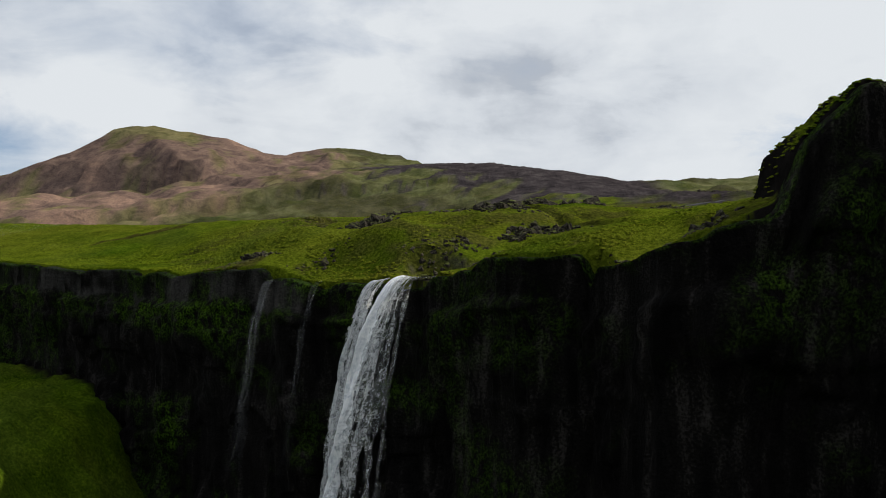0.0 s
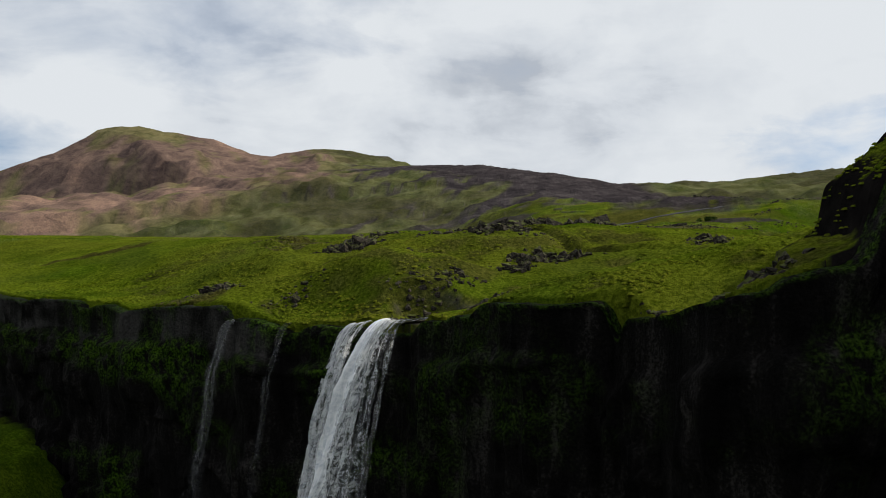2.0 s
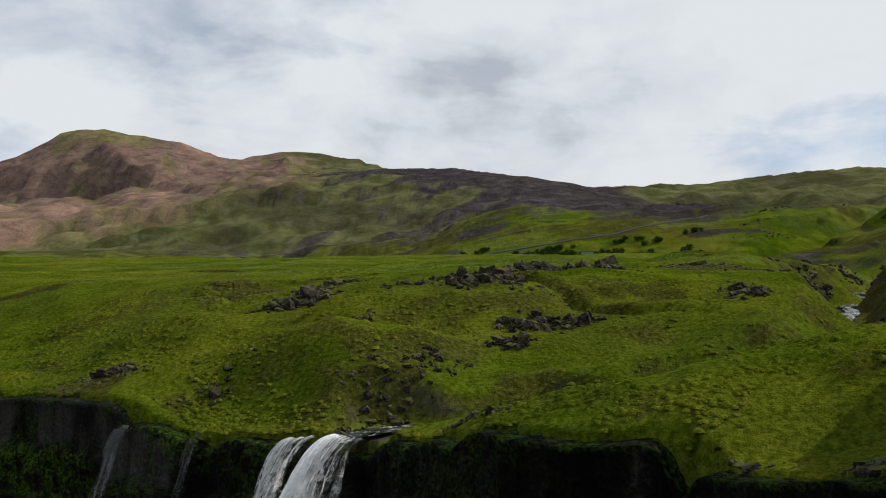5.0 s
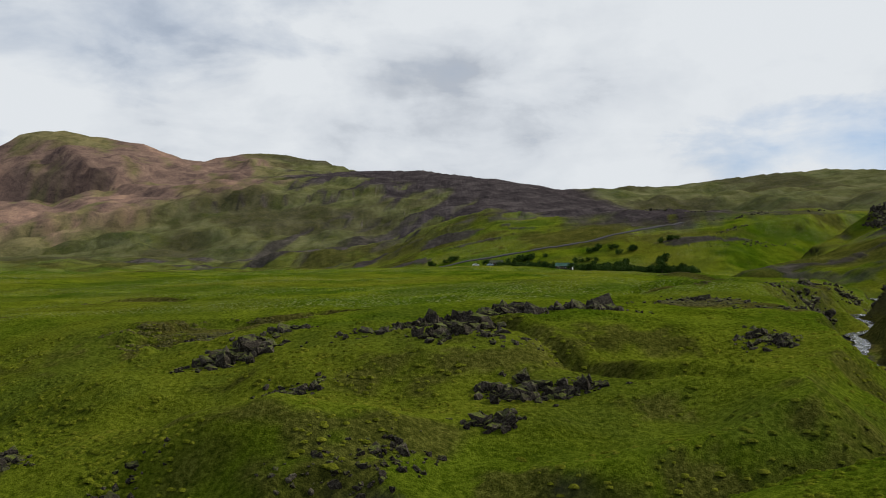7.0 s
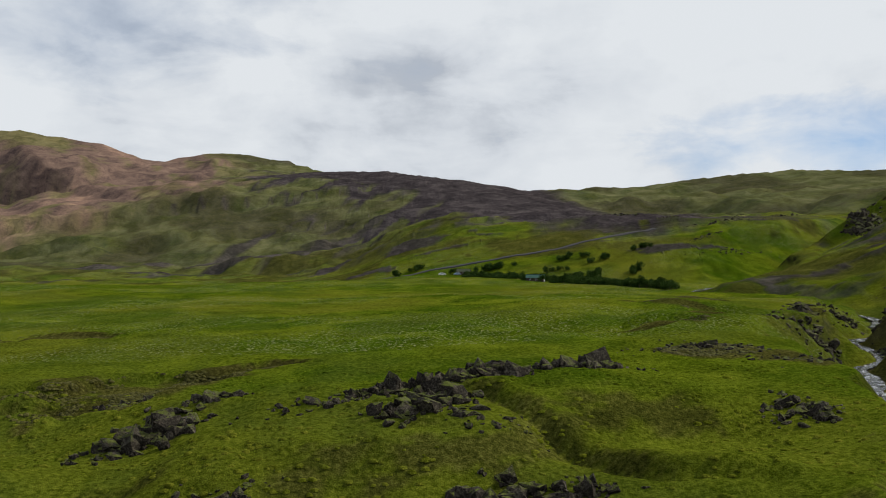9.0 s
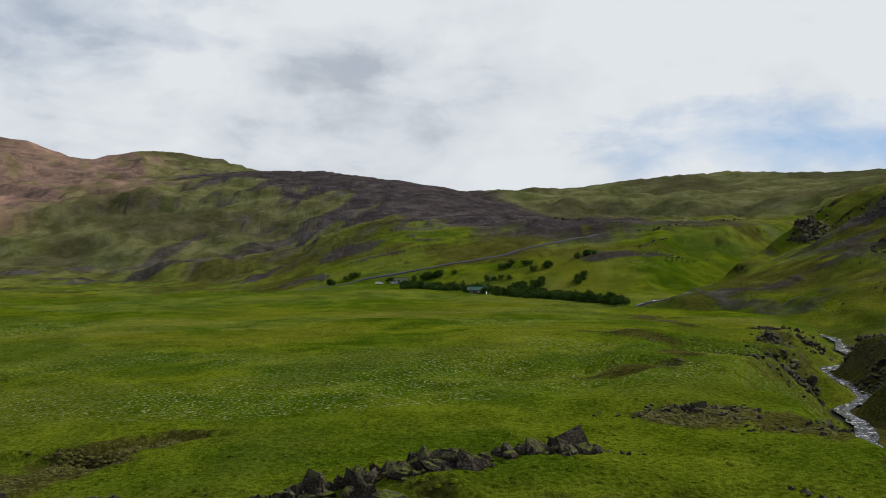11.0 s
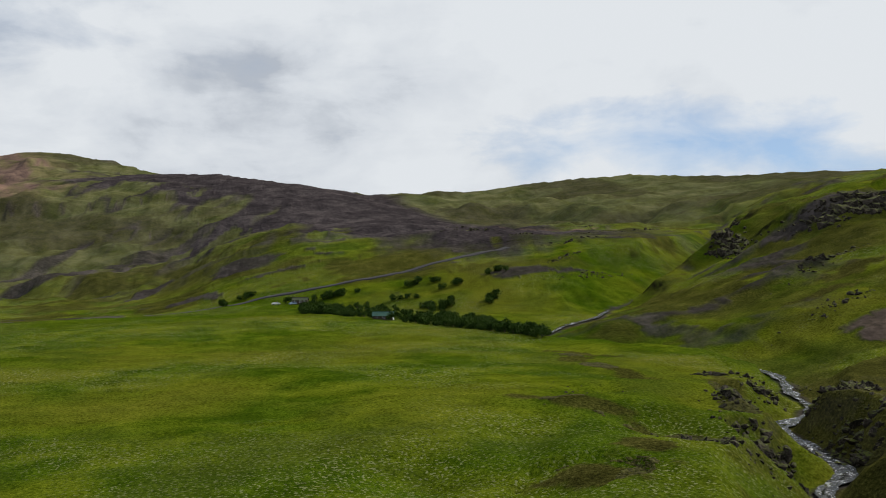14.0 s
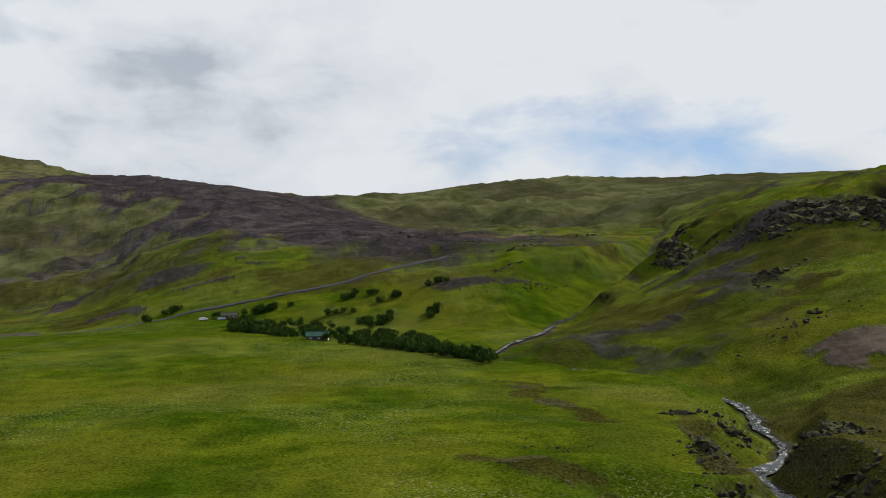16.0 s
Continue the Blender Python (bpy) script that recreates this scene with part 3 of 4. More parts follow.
    moor = 0.8 * far * (1 - step(0.1, 0.4, flank[2])) * step(0.20, 0.50, fbm(x, y * 0.6, 52, 5, 317) + 0.3 * fbm(x, y, 12, 3, 318))
    # The even 0.44 puts aerial greying into all far ground; the rest is stone.
    scree = np.maximum.reduce([0.44 * step(850, 1300, y), dark, bare, knob * (1 - brownish), moor])
    heath = np.maximum(heath, 0.7 * far * step(0.0, 0.5, fbm(x, y * 0.6, 120, 4, 319)))
    wild = step(330, 480, y) * np.maximum(right * 1.0, step(600, 680, y)) * step(1500, 1100, y)
    scree = np.maximum(scree, 0.85 * wild * step(0.50, 0.68, ridged(x * 0.7 + 0.2 * y, y, 44, 4, 341)) * step(-0.2, 0.4, fbm(x, y, 90, 3, 343)))
    heath = np.maximum(heath, 0.85 * wild * step(0.52, 0.74, ridged(x, y, 19, 3, 347)) * step(-0.5, 0.1, fbm(x, y, 60, 2, 348)))
    heath = np.maximum(heath, 0.85 * wild * step(-0.05, 0.45, fbm(x, y, 38, 5, 345)))
    for k, (cx, cy, rx, ry) in enumerate(((162, 636, 17, 10), (186, 624, 9, 6), (279, 930, 46, 22), (250, 700, 18, 9), (203, 366, 15, 11), (292, 545, 26, 12))):
        scree = np.maximum(scree, 0.9 * patch(x, y, cx, cy, rx, ry, 0, 0.55, 60 + k))
    scree = np.maximum(scree, step(3.0, 0.8, dr) * 0.9 * (s > 0) * (y < 900))
    scree = np.maximum(scree, 0.85 * step(1.2, 1.7, slope) * (s > 1.5) * (1 - 0.75 * right * step(345, 320, y)))
    heath = np.maximum(heath, 0.95 * right * step(120, 180, y) * step(390, 330, y) * step(-0.4, 0.2, fbm(x, y, 26, 4, 303) + 0.3))
    scree = np.maximum(scree, 0.15 * right * (y > 150) * (y < 345) * step(0.2, 0.5, fbm(x, y, 18, 4, 305)) * step(60, 20, dr))
    rust = brownish * step(0.0, 0.06, flank[0]) * (0.55 + 0.45 * step(0.0, 0.5, fbm(x + 0.4 * y, y * 0.3, 130, 4, 331) + 0.5 * step(0.75, 0.45, flank[0]) - 0.2))
    rust = np.maximum(rust, np.maximum(0.7 * patch(x, y, 279, 930, 46, 22, 0, 0.5, 62), 0.2 * patch(x, y, 203, 366, 15, 11, 0, 0.5, 64)))
    lush = 0.38 * step(260, 200, y) * (s > -1) + 0.5 * step(26, 12, dr) * step(3, 6, dr) * (y < 330) * (s > 2) + 0.7 * step(0.1, 0.7, fbm(x, y, 38, 3, 321)) * step(30, 120, np.abs(x) * 0 + s) * (y < 620) + 0.9 * step(-2, -8, s)
    lush = lush + 0.9 * step(505, 545, y - 0.5 * np.clip(x, -160, 40)) * step(700, 660, y) * step(60, 30, x)
    return np.clip(scree, 0, 1), np.clip(heath, 0, 1), np.clip(lush, 0, 1), np.clip(rust, 0, 1)


def paint(me, name, values):
    at = me.attributes.new(name, "FLOAT", "POINT")
    at.data.foreach_set("value", values.astype(np.float32).ravel())


scree, heath, lush, rust = cover_masks(gx, gy, gz, gs, gdr, gright)
at = mesh.attributes.new("cover", "FLOAT_COLOR", "POINT")
at.data.foreach_set("color", np.stack([scree, heath, lush, np.ones_like(lush)], -1).astype(np.float32).ravel())
paint(mesh, "rust", rust)
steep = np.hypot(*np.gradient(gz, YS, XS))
# Rim drop and steep bluff and gorge sides take that shade-dark rock colour.
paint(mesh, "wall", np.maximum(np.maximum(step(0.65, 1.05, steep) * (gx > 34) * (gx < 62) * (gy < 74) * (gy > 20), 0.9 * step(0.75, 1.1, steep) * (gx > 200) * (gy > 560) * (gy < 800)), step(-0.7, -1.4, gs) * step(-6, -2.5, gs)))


def part(name, bm, material, parent=None, label="", smooth=False):
    me = bpy.data.meshes.new(name)
    bm.to_mesh(me)
    bm.free()
    me.materials.append(material)
    if smooth:
        me.polygons.foreach_set("use_smooth", np.ones(len(me.polygons), bool))
    ob = new(name, me)
    if parent:
        ob.parent = parent
    if label:
        ob["label"] = label
    return ob


def sheet(name, pts, material, attrs=(), parent=None):
    """A mesh from a grid of points (rows, columns, 3), with float attributes."""
    r, c = pts.shape[:2]
    me = bpy.data.meshes.new(name)
    i = (np.arange(r - 1)[:, None] * c + np.arange(c - 1)[None]).ravel()
    me.from_pydata(pts.reshape(-1, 3).tolist(), [], np.stack([i, i + 1, i + c + 1, i + c], -1).tolist())
    me.polygons.foreach_set("use_smooth", np.ones(len(me.polygons), bool))
    me.materials.append(material)
    for key, kind, values in attrs:
        a_ = me.attributes.new(key, kind, "POINT")
        a_.data.foreach_set("vector" if kind == "FLOAT_VECTOR" else "value", values.astype(np.float32).ravel())
    ob = new(name, me)
    if parent:
        ob.parent = parent
    return ob


def resample(line, gap):
    p = np.array(line, float)
    d = np.r_[0, np.cumsum(np.hypot(*np.diff(p[:, :2], axis=0).T))]
    t = np.arange(0, d[-1], gap)
    q = np.stack([np.interp(t, d, p[:, k]) for k in range(3)], -1)
    for _ in range(3):
        q[1:-1] = (q[:-2] + 2 * q[1:-1] + q[2:]) / 4
    tan = np.gradient(q[:, :2], axis=0)
    tan /= np.hypot(*tan.T)[:, None] + 1e-9
    return q, np.stack([-tan[:, 1], tan[:, 0]], -1), t


# ---- the cliff face ----


def build_cliff():
    q, left, t = resample(RIM[3:22], 0.5)
    hs = np.r_[0, np.linspace(0.003, 1, 119)]
    kernel = np.exp(-np.linspace(-2, 2, 33) ** 2)
    kernel /= kernel.sum()
    for k in (0, 1):
        left[:, k] = np.convolve(np.pad(left[:, k], 16, mode="edge"), kernel, mode="valid")
    left /= np.hypot(*left.T)[:, None]
    T_, Hh = np.meshgrid(t, hs)
    n = -left                                    # outward
    reach = np.zeros(len(q))
    for _ in range(5):                           # where the turf breaks off
        reach += 0.8 * (land(q[:, 0] + n[:, 0] * reach, q[:, 1] + n[:, 1] * reach)[1] + 1.7)
    reach = np.clip(reach, -2, 4)
    top = np.minimum(*(land(q[:, 0] + n[:, 0] * (reach - k), q[:, 1] + n[:, 1] * (reach - k))[0] for k in (1.2, 2.4)))
    lip = sum(a_ * np.exp(-(np.hypot(q[:, 0] - cx, q[:, 1] - cy) / r) ** 2) for cx, cy, r, a_ in ((-13.5, 82.8, 6.5, 1.0), (-37, 94, 3, 0.9), (-27, 89.5, 2.5, 0.9)))
    lip = np.clip(lip, 0, 1)
    top = np.convolve(np.pad(top, 2, mode="edge"), np.full(5, 0.2), mode="valid") - 0.3 - 1.1 * lip
    drop = top[None] * Hh
    z = top[None] - drop
    # columns and ledges; the lower half is undercut
    posts = np.abs((T_ / 1.9 + 0.6 * fbm(T_, T_ * 0, 6, 2, 403)) % 1 - 0.5) * 2
    col = 1.5 * ridged(T_, z * 0.10, 4.0, 3, 401) + 1.1 * fbm(T_, z * 0.8, 5, 4, 405) + 2.2 * fbm(T_, z * 0.6, 22, 3, 409)
    ledge = 0.9 * np.round(1.2 * fbm(T_ * 0.4, z, 9, 2, 411))
    band = step(0.11 + 0.03 * np.clip(fbm(T_, T_ * 0, 9, 3, 413), -0.6, 1), 0.085, Hh)
    lean = -1.5 * step(0.10, 0.45, Hh) + 12.0 * step(0.7, 1.0, Hh)
    face = np.maximum(0.9 + ((col + ledge) * (1 - 0.6 * band) - 0.8 * band * posts + 1.3 * step(0.085, 0.12, Hh)) * step(0.0, 0.03, Hh) + lean, 0.5)
    out = reach[None] + np.where(Hh < 0.002, -2.4, face * (1 - 0.85 * lip[None] * step(0.5, 0.2, Hh)) * step(-0.012, 0.006, Hh))
    px = q[None, :, 0] + n[None, :, 0] * out
    py = q[None, :, 1] + n[None, :, 1] * out
    west = step(0, -30, px)
    moss = np.clip((0.25 + 0.6 * west) * step(0.30, 0.10, Hh) * (1 - 0.75 * band) + 0.8 * step(0.012, 0.004, Hh) + (0.4 + 0.5 * west) * fbm(T_, z, 10, 4, 421), 0, 1)
    # Skylight on the western top columns, put in as a paler rock colour.
    pale = band * west * step(-0.3, 0.3, fbm(T_, z, 7, 3, 425))
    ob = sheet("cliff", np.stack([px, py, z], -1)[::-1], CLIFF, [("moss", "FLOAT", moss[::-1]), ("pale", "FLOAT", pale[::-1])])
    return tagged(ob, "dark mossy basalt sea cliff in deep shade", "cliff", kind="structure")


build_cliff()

# ---- the stream and the falls ----


def build_stream():
    q, left, t = resample(STREAM, 1.6)
    us = np.linspace(-1, 1, 9)
    w = (1.7 + 0.9 * fbm(t, t * 0, 11, 3, 501)) * (1 - 0.5 * step(395, 440, q[:, 1]))
    pts = np.zeros((len(q), 9, 3))
    for k, u in enumerate(us):
        pts[:, k, :2] = q[:, :2] + left * (u * w + 0.5 * fbm(t + 40 * u, t * 0, 4, 2, 503))[:, None]
        pts[:, k, 2] = q[:, 2] + 0.25 * step(380, 430, q[:, 1]) + 0.06 * fbm(pts[:, k, 0], pts[:, k, 1], 1.5, 2, 505)
    ob = sheet("stream", pts[:, ::-1], STREAM_WATER)
    tagged(ob, "shallow stream with white riffles over dark stones", "stream", kind="structure")


build_stream()


def fall_sheet(name, x0, y0, z0, width, throw, tall, seed, body, parent, thick=1.0, fade=0.35):
    """One curtain of falling water: it leaves the lip, is thrown out and spreads as it drops."""
    r, c = 170, 44
    h, u = np.meshgrid(np.linspace(0, 1, r) ** 1.3, np.linspace(-1, 1, c), indexing="ij")
    fall = tall * h
    out = np.sqrt(fall) * (1 + 0.10 * fbm(u * 3, h * 6, 1.2, 3, seed))
    wide = width * (1 + 0.75 * np.sqrt(h)) * (1 + 0.12 * fbm(h * 9, h * 0, 1.0, 2, seed + 3))
    wob = 0.35 * fbm(u * 5, fall / 3, 1.5, 4, seed + 5) * step(0, 0.1, h)
    px = x0 + u * wide * 0.9 - throw * out + wob
    py = y0 - u * wide * 0.35 - throw * 0.8 * out + wob + 0.5
    pz = z0 - fall + 0.3 * (1 - u * u) * (1 - h) ** 4
    flow = np.stack([u * width * (1 + 0.4 * h), fall, np.full_like(u, seed * 1.7)], -1)
    b = np.clip(body * (1 - 0.7 * np.abs(u) ** 2.0) - 0.10 * h, 0, 1)
    return sheet(name, np.stack([px, py, pz], -1), FALL_WATER, [("flow", "FLOAT_VECTOR", flow), ("body", "FLOAT", b), ("thick", "FLOAT", thick * (1 - fade * h))], parent)


falls = tagged(new("waterfall"), "tall white waterfall plunging over a dark cliff lip", "waterfall")
fall_sheet("main_curtain", -12.9, 80.5, 60.0, 0.85, 1.85, 60, 3, 0.98, falls)
fall_sheet("main_curtain", -12.4, 80.1, 60.0, 1.05, 1.60, 60, 4, 0.62, falls, 0.6)
fall_sheet("side_curtain", -17.9, 83.4, 59.0, 0.75, 1.30, 58, 5, 0.70, falls, 0.55)
fall_sheet("side_curtain", -16.7, 82.8, 59.2, 0.5, 1.35, 58, 6, 0.62, falls, 0.5)
fall_sheet("side_curtain", -15.5, 82.1, 59.5, 0.5, 1.50, 58, 7, 0.62, falls, 0.55)
fall_sheet("thin_curtain", -11.7, 79.8, 59.9, 0.8, 1.45, 56, 9, 0.60, falls, 0.55)
fall_sheet("thin_curtain", -10.9, 79.4, 59.9, 0.6, 1.25, 56, 10, 0.55, falls, 0.4)
fall_sheet("thin_curtain", -10.2, 79.1, 59.9, 0.45, 1.0, 50, 11, 0.48, falls, 0.3)
for x0, y0, z0, w, b in ((-36.6, 94.0, 58.4, 1.0, 0.06), (-26.8, 89.4, 58.6, 0.6, 0.022)):
    small = tagged(new("small_waterfall"), "thin veil of water falling beside the main waterfall", "waterfall", "side falls of the cliff")
    fall_sheet("veil", x0 - 1.6, y0 - 2.2, z0, w, 0.95, 34, 13, 0.9, small, b, 0.95)

# ---- rocks ----
rng = np.random.default_rng(7)


def rock_mesh(seed, flat=0.75):
    """A blocky lava boulder, about one metre across."""
    r = np.random.default_rng(seed)
    bm = bmesh.new()
    for _ in range(19):
        v = r.normal(size=3)
        v = v / np.abs(v).max() ** 0.6 / np.linalg.norm(v) ** 0.4 * r.uniform(0.38, 0.56)
        bm.verts.new((v[0] * r.uniform(0.8, 1.2), v[1] * r.uniform(0.8, 1.1), v[2] * flat))
    hull = bmesh.ops.convex_hull(bm, input=bm.verts)
    bmesh.ops.delete(bm, geom=[g for g in hull["geom_interior"] if isinstance(g, bmesh.types.BMVert)], context="VERTS")
    me = bpy.data.meshes.new("rock")
    bm.to_mesh(me)
    bm.free()
    me.materials.append(ROCK)
    return me


ROCKS = [rock_mesh(20 + k, (0.65, 0.85, 1.05, 1.35)[k % 4]) for k in range(10)]


def outcrop(label, cx, cy, rx, ry, turn, count, lo, hi, lift=0.25, group=""):
    """A crag of loose lava blocks, densest in its middle."""
    top = tagged(new("rock_outcrop"), label, "rock", group)
    z0 = height(cx, cy)
    top.location = (cx, cy, z0)
    c, s_ = math.cos(radians(turn)), math.sin(radians(turn))
    count = int(count * 2.5)
    a_ = rng.normal(size=(count, 2)) * np.array([0.66, 0.5])
    x, y = cx + a_[:, 0] * rx * c - a_[:, 1] * ry * s_, cy + a_[:, 0] * rx * s_ + a_[:, 1] * ry * c
    z = heights(x, y)
    for k in range(count):
        size = 0.7 * lo + 1.2 * (hi - lo) * rng.random() ** 2.4 * math.exp(-0.6 * float(a_[k] @ a_[k]))
        ob = new("rock", ROCKS[int(rng.integers(len(ROCKS)))])
        ob.parent = top
        ob.location = (x[k] - cx, y[k] - cy, z[k] - z0 + size * (0.7 * lift * rng.random() - 0.15))
        ob.rotation_euler = (rng.uniform(-0.5, 0.5), rng.uniform(-0.5, 0.5), rng.uniform(0, 6.28))
        ob.scale = (size * rng.uniform(0.8, 1.5), size * rng.uniform(0.7, 1.2), size * rng.uniform(0.7, 1.2))


G = "lava crags on the grassland"
DARK = "jagged dark lava crag standing out of green grass"
outcrop(DARK, 0, 151, 5, 2.0, 20, 30, 0.9, 3.2, 0.5, G)
outcrop(DARK, 11, 154, 6, 2.0, 15, 34, 0.9, 3.2, 0.5, G)
outcrop(DARK, 23, 158, 7, 2.0, 8, 34, 0.7, 2.6, 0.4, G)
outcrop(DARK, 3, 139, 6, 3.5, 50, 46, 0.8, 3.6, 0.5, G)
outcrop("mossy dark rubble below a lava crag", 7, 135, 6, 4, -30, 34, 0.5, 1.8, 0.3, G)
outcrop(DARK, -27, 143, 6, 4.5, 40, 52, 0.9, 3.4, 0.5, G)
outcrop("low dark lava rocks in a brown hollow", -21, 152, 4, 2, 10, 16, 0.7, 2.2, 0.35, G)
outcrop("scattered dark boulders in grass", -8, 146, 7, 3, 10, 16, 0.6, 1.8, 0.3, G)
outcrop("grass-grown rocky knob with pale lichen", 10, 120, 5, 3.5, 10, 44, 0.6, 2.4, 0.3, G)
outcrop("grass-grown rocky knob with pale lichen", 15.5, 119, 4, 3, 30, 28, 0.6, 2.2, 0.3, G)
outcrop(DARK, 6.5, 109, 2.6, 2.0, 0, 18, 0.7, 2.2, 0.4, G)
outcrop(DARK, 46, 142, 3.5, 5, 30, 30, 0.6, 2.2, 0.3, G)
outcrop("scattered stones on thin turf", 46, 178, 8, 5, 0, 34, 0.4, 1.6, 0.2, G)
outcrop("scattered stones on thin turf", 56, 170, 6, 5, 0, 22, 0.4, 1.4, 0.2, G)
outcrop("stony rubble slope with thin turf", -9, 95, 5, 4, 30, 24, 0.3, 1.1, 0.1, G)
outcrop("dark boulders on a grassy slope", -30, 98, 4, 2, 40, 14, 0.5, 1.7, 0.3, G)
outcrop(DARK, -46, 109, 5, 2.5, -35, 26, 0.7, 2.2, 0.35, G)
outcrop("dark boulders on a grassy slope", -34, 163, 5, 3, 20, 14, 0.6, 2.0, 0.3, G)
outcrop("pale weathered stones on the cliff's rim", 20, 53.5, 4, 1.2, -35, 16, 0.5, 1.7, 0.2, G)
outcrop("weathered rocks on the cliff's rim", 29, 43.5, 4, 2.4, 0, 34, 0.6, 2.2, 0.3, G)
outcrop("wet dark stones at the lip of the falls", -12, 85.5, 4, 1.6, 45, 22, 0.4, 1.3, 0.2, G)
outcrop("dark rocks above the falls", -8, 91, 3, 2.4, 30, 22, 0.5, 1.6, 0.3, G)
B = "rocks along the stream"
H_ = "crags of the far hillside"
STREAM_ROCK = "dark rocky bank beside the stream"
outcrop(STREAM_ROCK, 68, 178, 4, 6, 10, 34, 0.8, 2.8, 0.4, B)
outcrop(STREAM_ROCK, 84, 186, 4, 7, -10, 26, 0.8, 2.6, 0.4, B)
outcrop(STREAM_ROCK, 91, 246, 5, 12, -25, 60, 0.8, 3.2, 0.4, B)
outcrop(STREAM_ROCK, 105, 282, 4, 11, -30, 60, 0.8, 3.4, 0.4, B)
outcrop(STREAM_ROCK, 118, 264, 6, 12, -30, 60, 0.8, 3.4, 0.4, B)
outcrop(STREAM_ROCK, 131, 291, 5, 9, -45, 40, 0.8, 3.0, 0.4, B)
outcrop("stony turf above the stream", 76, 232, 8, 9, 0, 34, 0.4, 1.7, 0.2, B)
outcrop("stones in the bed of the stream", 113, 268, 3, 14, -35, 30, 0.4, 1.4, 0.1, B)
outcrop("stones in the bed of the stream", 152, 340, 4, 12, -20, 26, 0.4, 1.4, 0.1, B)
outcrop("rocky scarp above the stream", 118, 318, 4, 2, 0, 12, 0.8, 2.6, 0.3, B)
outcrop("stony bank above a bend of the stream", 126, 310, 6, 5, 30, 44, 0.5, 2.4, 0.3, B)
outcrop("stony bank above a bend of the stream", 141, 294, 5, 8, 10, 44, 0.6, 2.8, 0.3, B)
outcrop("small stones in dry heath", 74, 281, 6, 10, 10, 30, 0.25, 0.9, 0.2, B)
outcrop("low rocks on a grassy hillside", 205, 400, 20, 10, 20, 26, 0.6, 2.4, 0.2, H_)
outcrop("low rocks on a grassy hillside", 245, 470, 24, 10, 30, 36, 0.8, 3.2, 0.2, H_)
outcrop("low rocks on a grassy hillside", 200, 620, 20, 8, 20, 26, 0.8, 2.6, 0.2, H_)
outcrop("rocky patch on a grassy mound", -16, 120, 4, 3, 20, 26, 0.4, 1.6, 0.3, G)
outcrop("rocky patch on a grassy mound", -4, 98, 4, 3, 40, 26, 0.4, 1.6, 0.3, G)
outcrop("dark rocks along the cliff's rim", 1, 74.5, 4, 1.6, -40, 18, 0.4, 1.5, 0.25, G)
outcrop("broad dark crag on a grassy hillside", 300, 527, 22, 16, -50, 110, 2.0, 8.0, 0.3, H_)
outcrop("broad dark crag on a grassy hillside", 320, 508, 18, 14, -40, 70, 2.0, 8.0, 0.3, H_)
outcrop("dark rock walls of a narrow gorge", 290, 648, 24, 8, 60, 90, 2.5, 8.0, 0.3, H_)
outcrop("dark rock walls of a narrow gorge", 266, 594, 24, 9, 75, 90, 2.0, 7.0, 0.3, H_)
for cx, cy, rx, turn in ((225, 705, 22, 10), (196, 742, 18, -10), (246, 768, 24, 15), (176, 812, 20, 5), (300, 806, 26, -5), (262, 872, 30, 10), (352, 868, 28, 20), (206, 935, 30, 0), (330, 985, 36, 8), (196, 655, 12, 30)):
    outcrop("low dark ledges on the moor", cx, cy, rx, 4, turn, 16, 1.0, 3.6, 0.2, H_)

# ---- road ----


def build_road():
    q, left, t = resample([(-190, 668, 0), (-100, 660, 0), (-45, 661, 0), (-18, 666, 0), (20, 678, 0), (57, 675, 0), (89, 677, 0), (131, 690, 0), (158, 702, 0), (178, 712, 0)], 3.0)
    us = np.linspace(-1, 1, 5)
    pts = np.zeros((len(q), 5, 3))
    mid = heights(q[:, 0], q[:, 1])
    for k, u in enumerate(us):
        pts[:, k, :2] = q[:, :2] + left * u * 2.4
        pts[:, k, 2] = np.maximum(mid, heights(pts[:, k, 0], pts[:, k, 1])) + 0.16 - 0.08 * u * u
    skirt = pts[:, [0]] - [0, 0, 1.5], pts[:, [-1]] - [0, 0, 1.5]
    ob = sheet("road", np.concatenate([skirt[0], pts, skirt[1]], 1)[:, ::-1], GRAVEL)
    tagged(ob, "grey gravel road climbing across the moor", "road", kind="structure")


build_road()

# ---- trees and bushes ----


def crown_mesh(seed, tall, wide, leaves, leaf):
    """An uneven crown of many small leaf clumps."""
    r = np.random.default_rng(seed)
    lobes = [(r.uniform(-0.4, 0.4) * wide, r.uniform(-0.4, 0.4) * wide, tall * r.uniform(0.35, 0.8), wide * r.uniform(0.3, 0.55)) for _ in range(7)]
    vs, fs = [], []
    for _ in range(leaves):
        lx, ly, lz, lr = lobes[int(r.integers(7))]
        d = r.normal(size=3)
        d = d / np.linalg.norm(d) * lr * r.uniform(0.55, 1.05)
        p = np.array([lx + d[0], ly + d[1], max(0.15, lz + d[2] * 0.9)])
        a1, a2 = r.normal(size=3), r.normal(size=3)
        a1 /= np.linalg.norm(a1)
        a2 -= a1 * (a1 @ a2)
        a2 /= np.linalg.norm(a2)
        k = len(vs)
        sz = leaf * r.uniform(0.6, 1.3)
        vs += [tuple(p + a1 * sz), tuple(p + a2 * sz * 0.7), tuple(p - a1 * sz), tuple(p - a2 * sz * 0.7)]
        fs.append((k, k + 1, k + 2, k + 3))
    me = bpy.data.meshes.new("crown")
    me.from_pydata(vs, [], fs)
    me.materials.append(LEAVES)
    return me


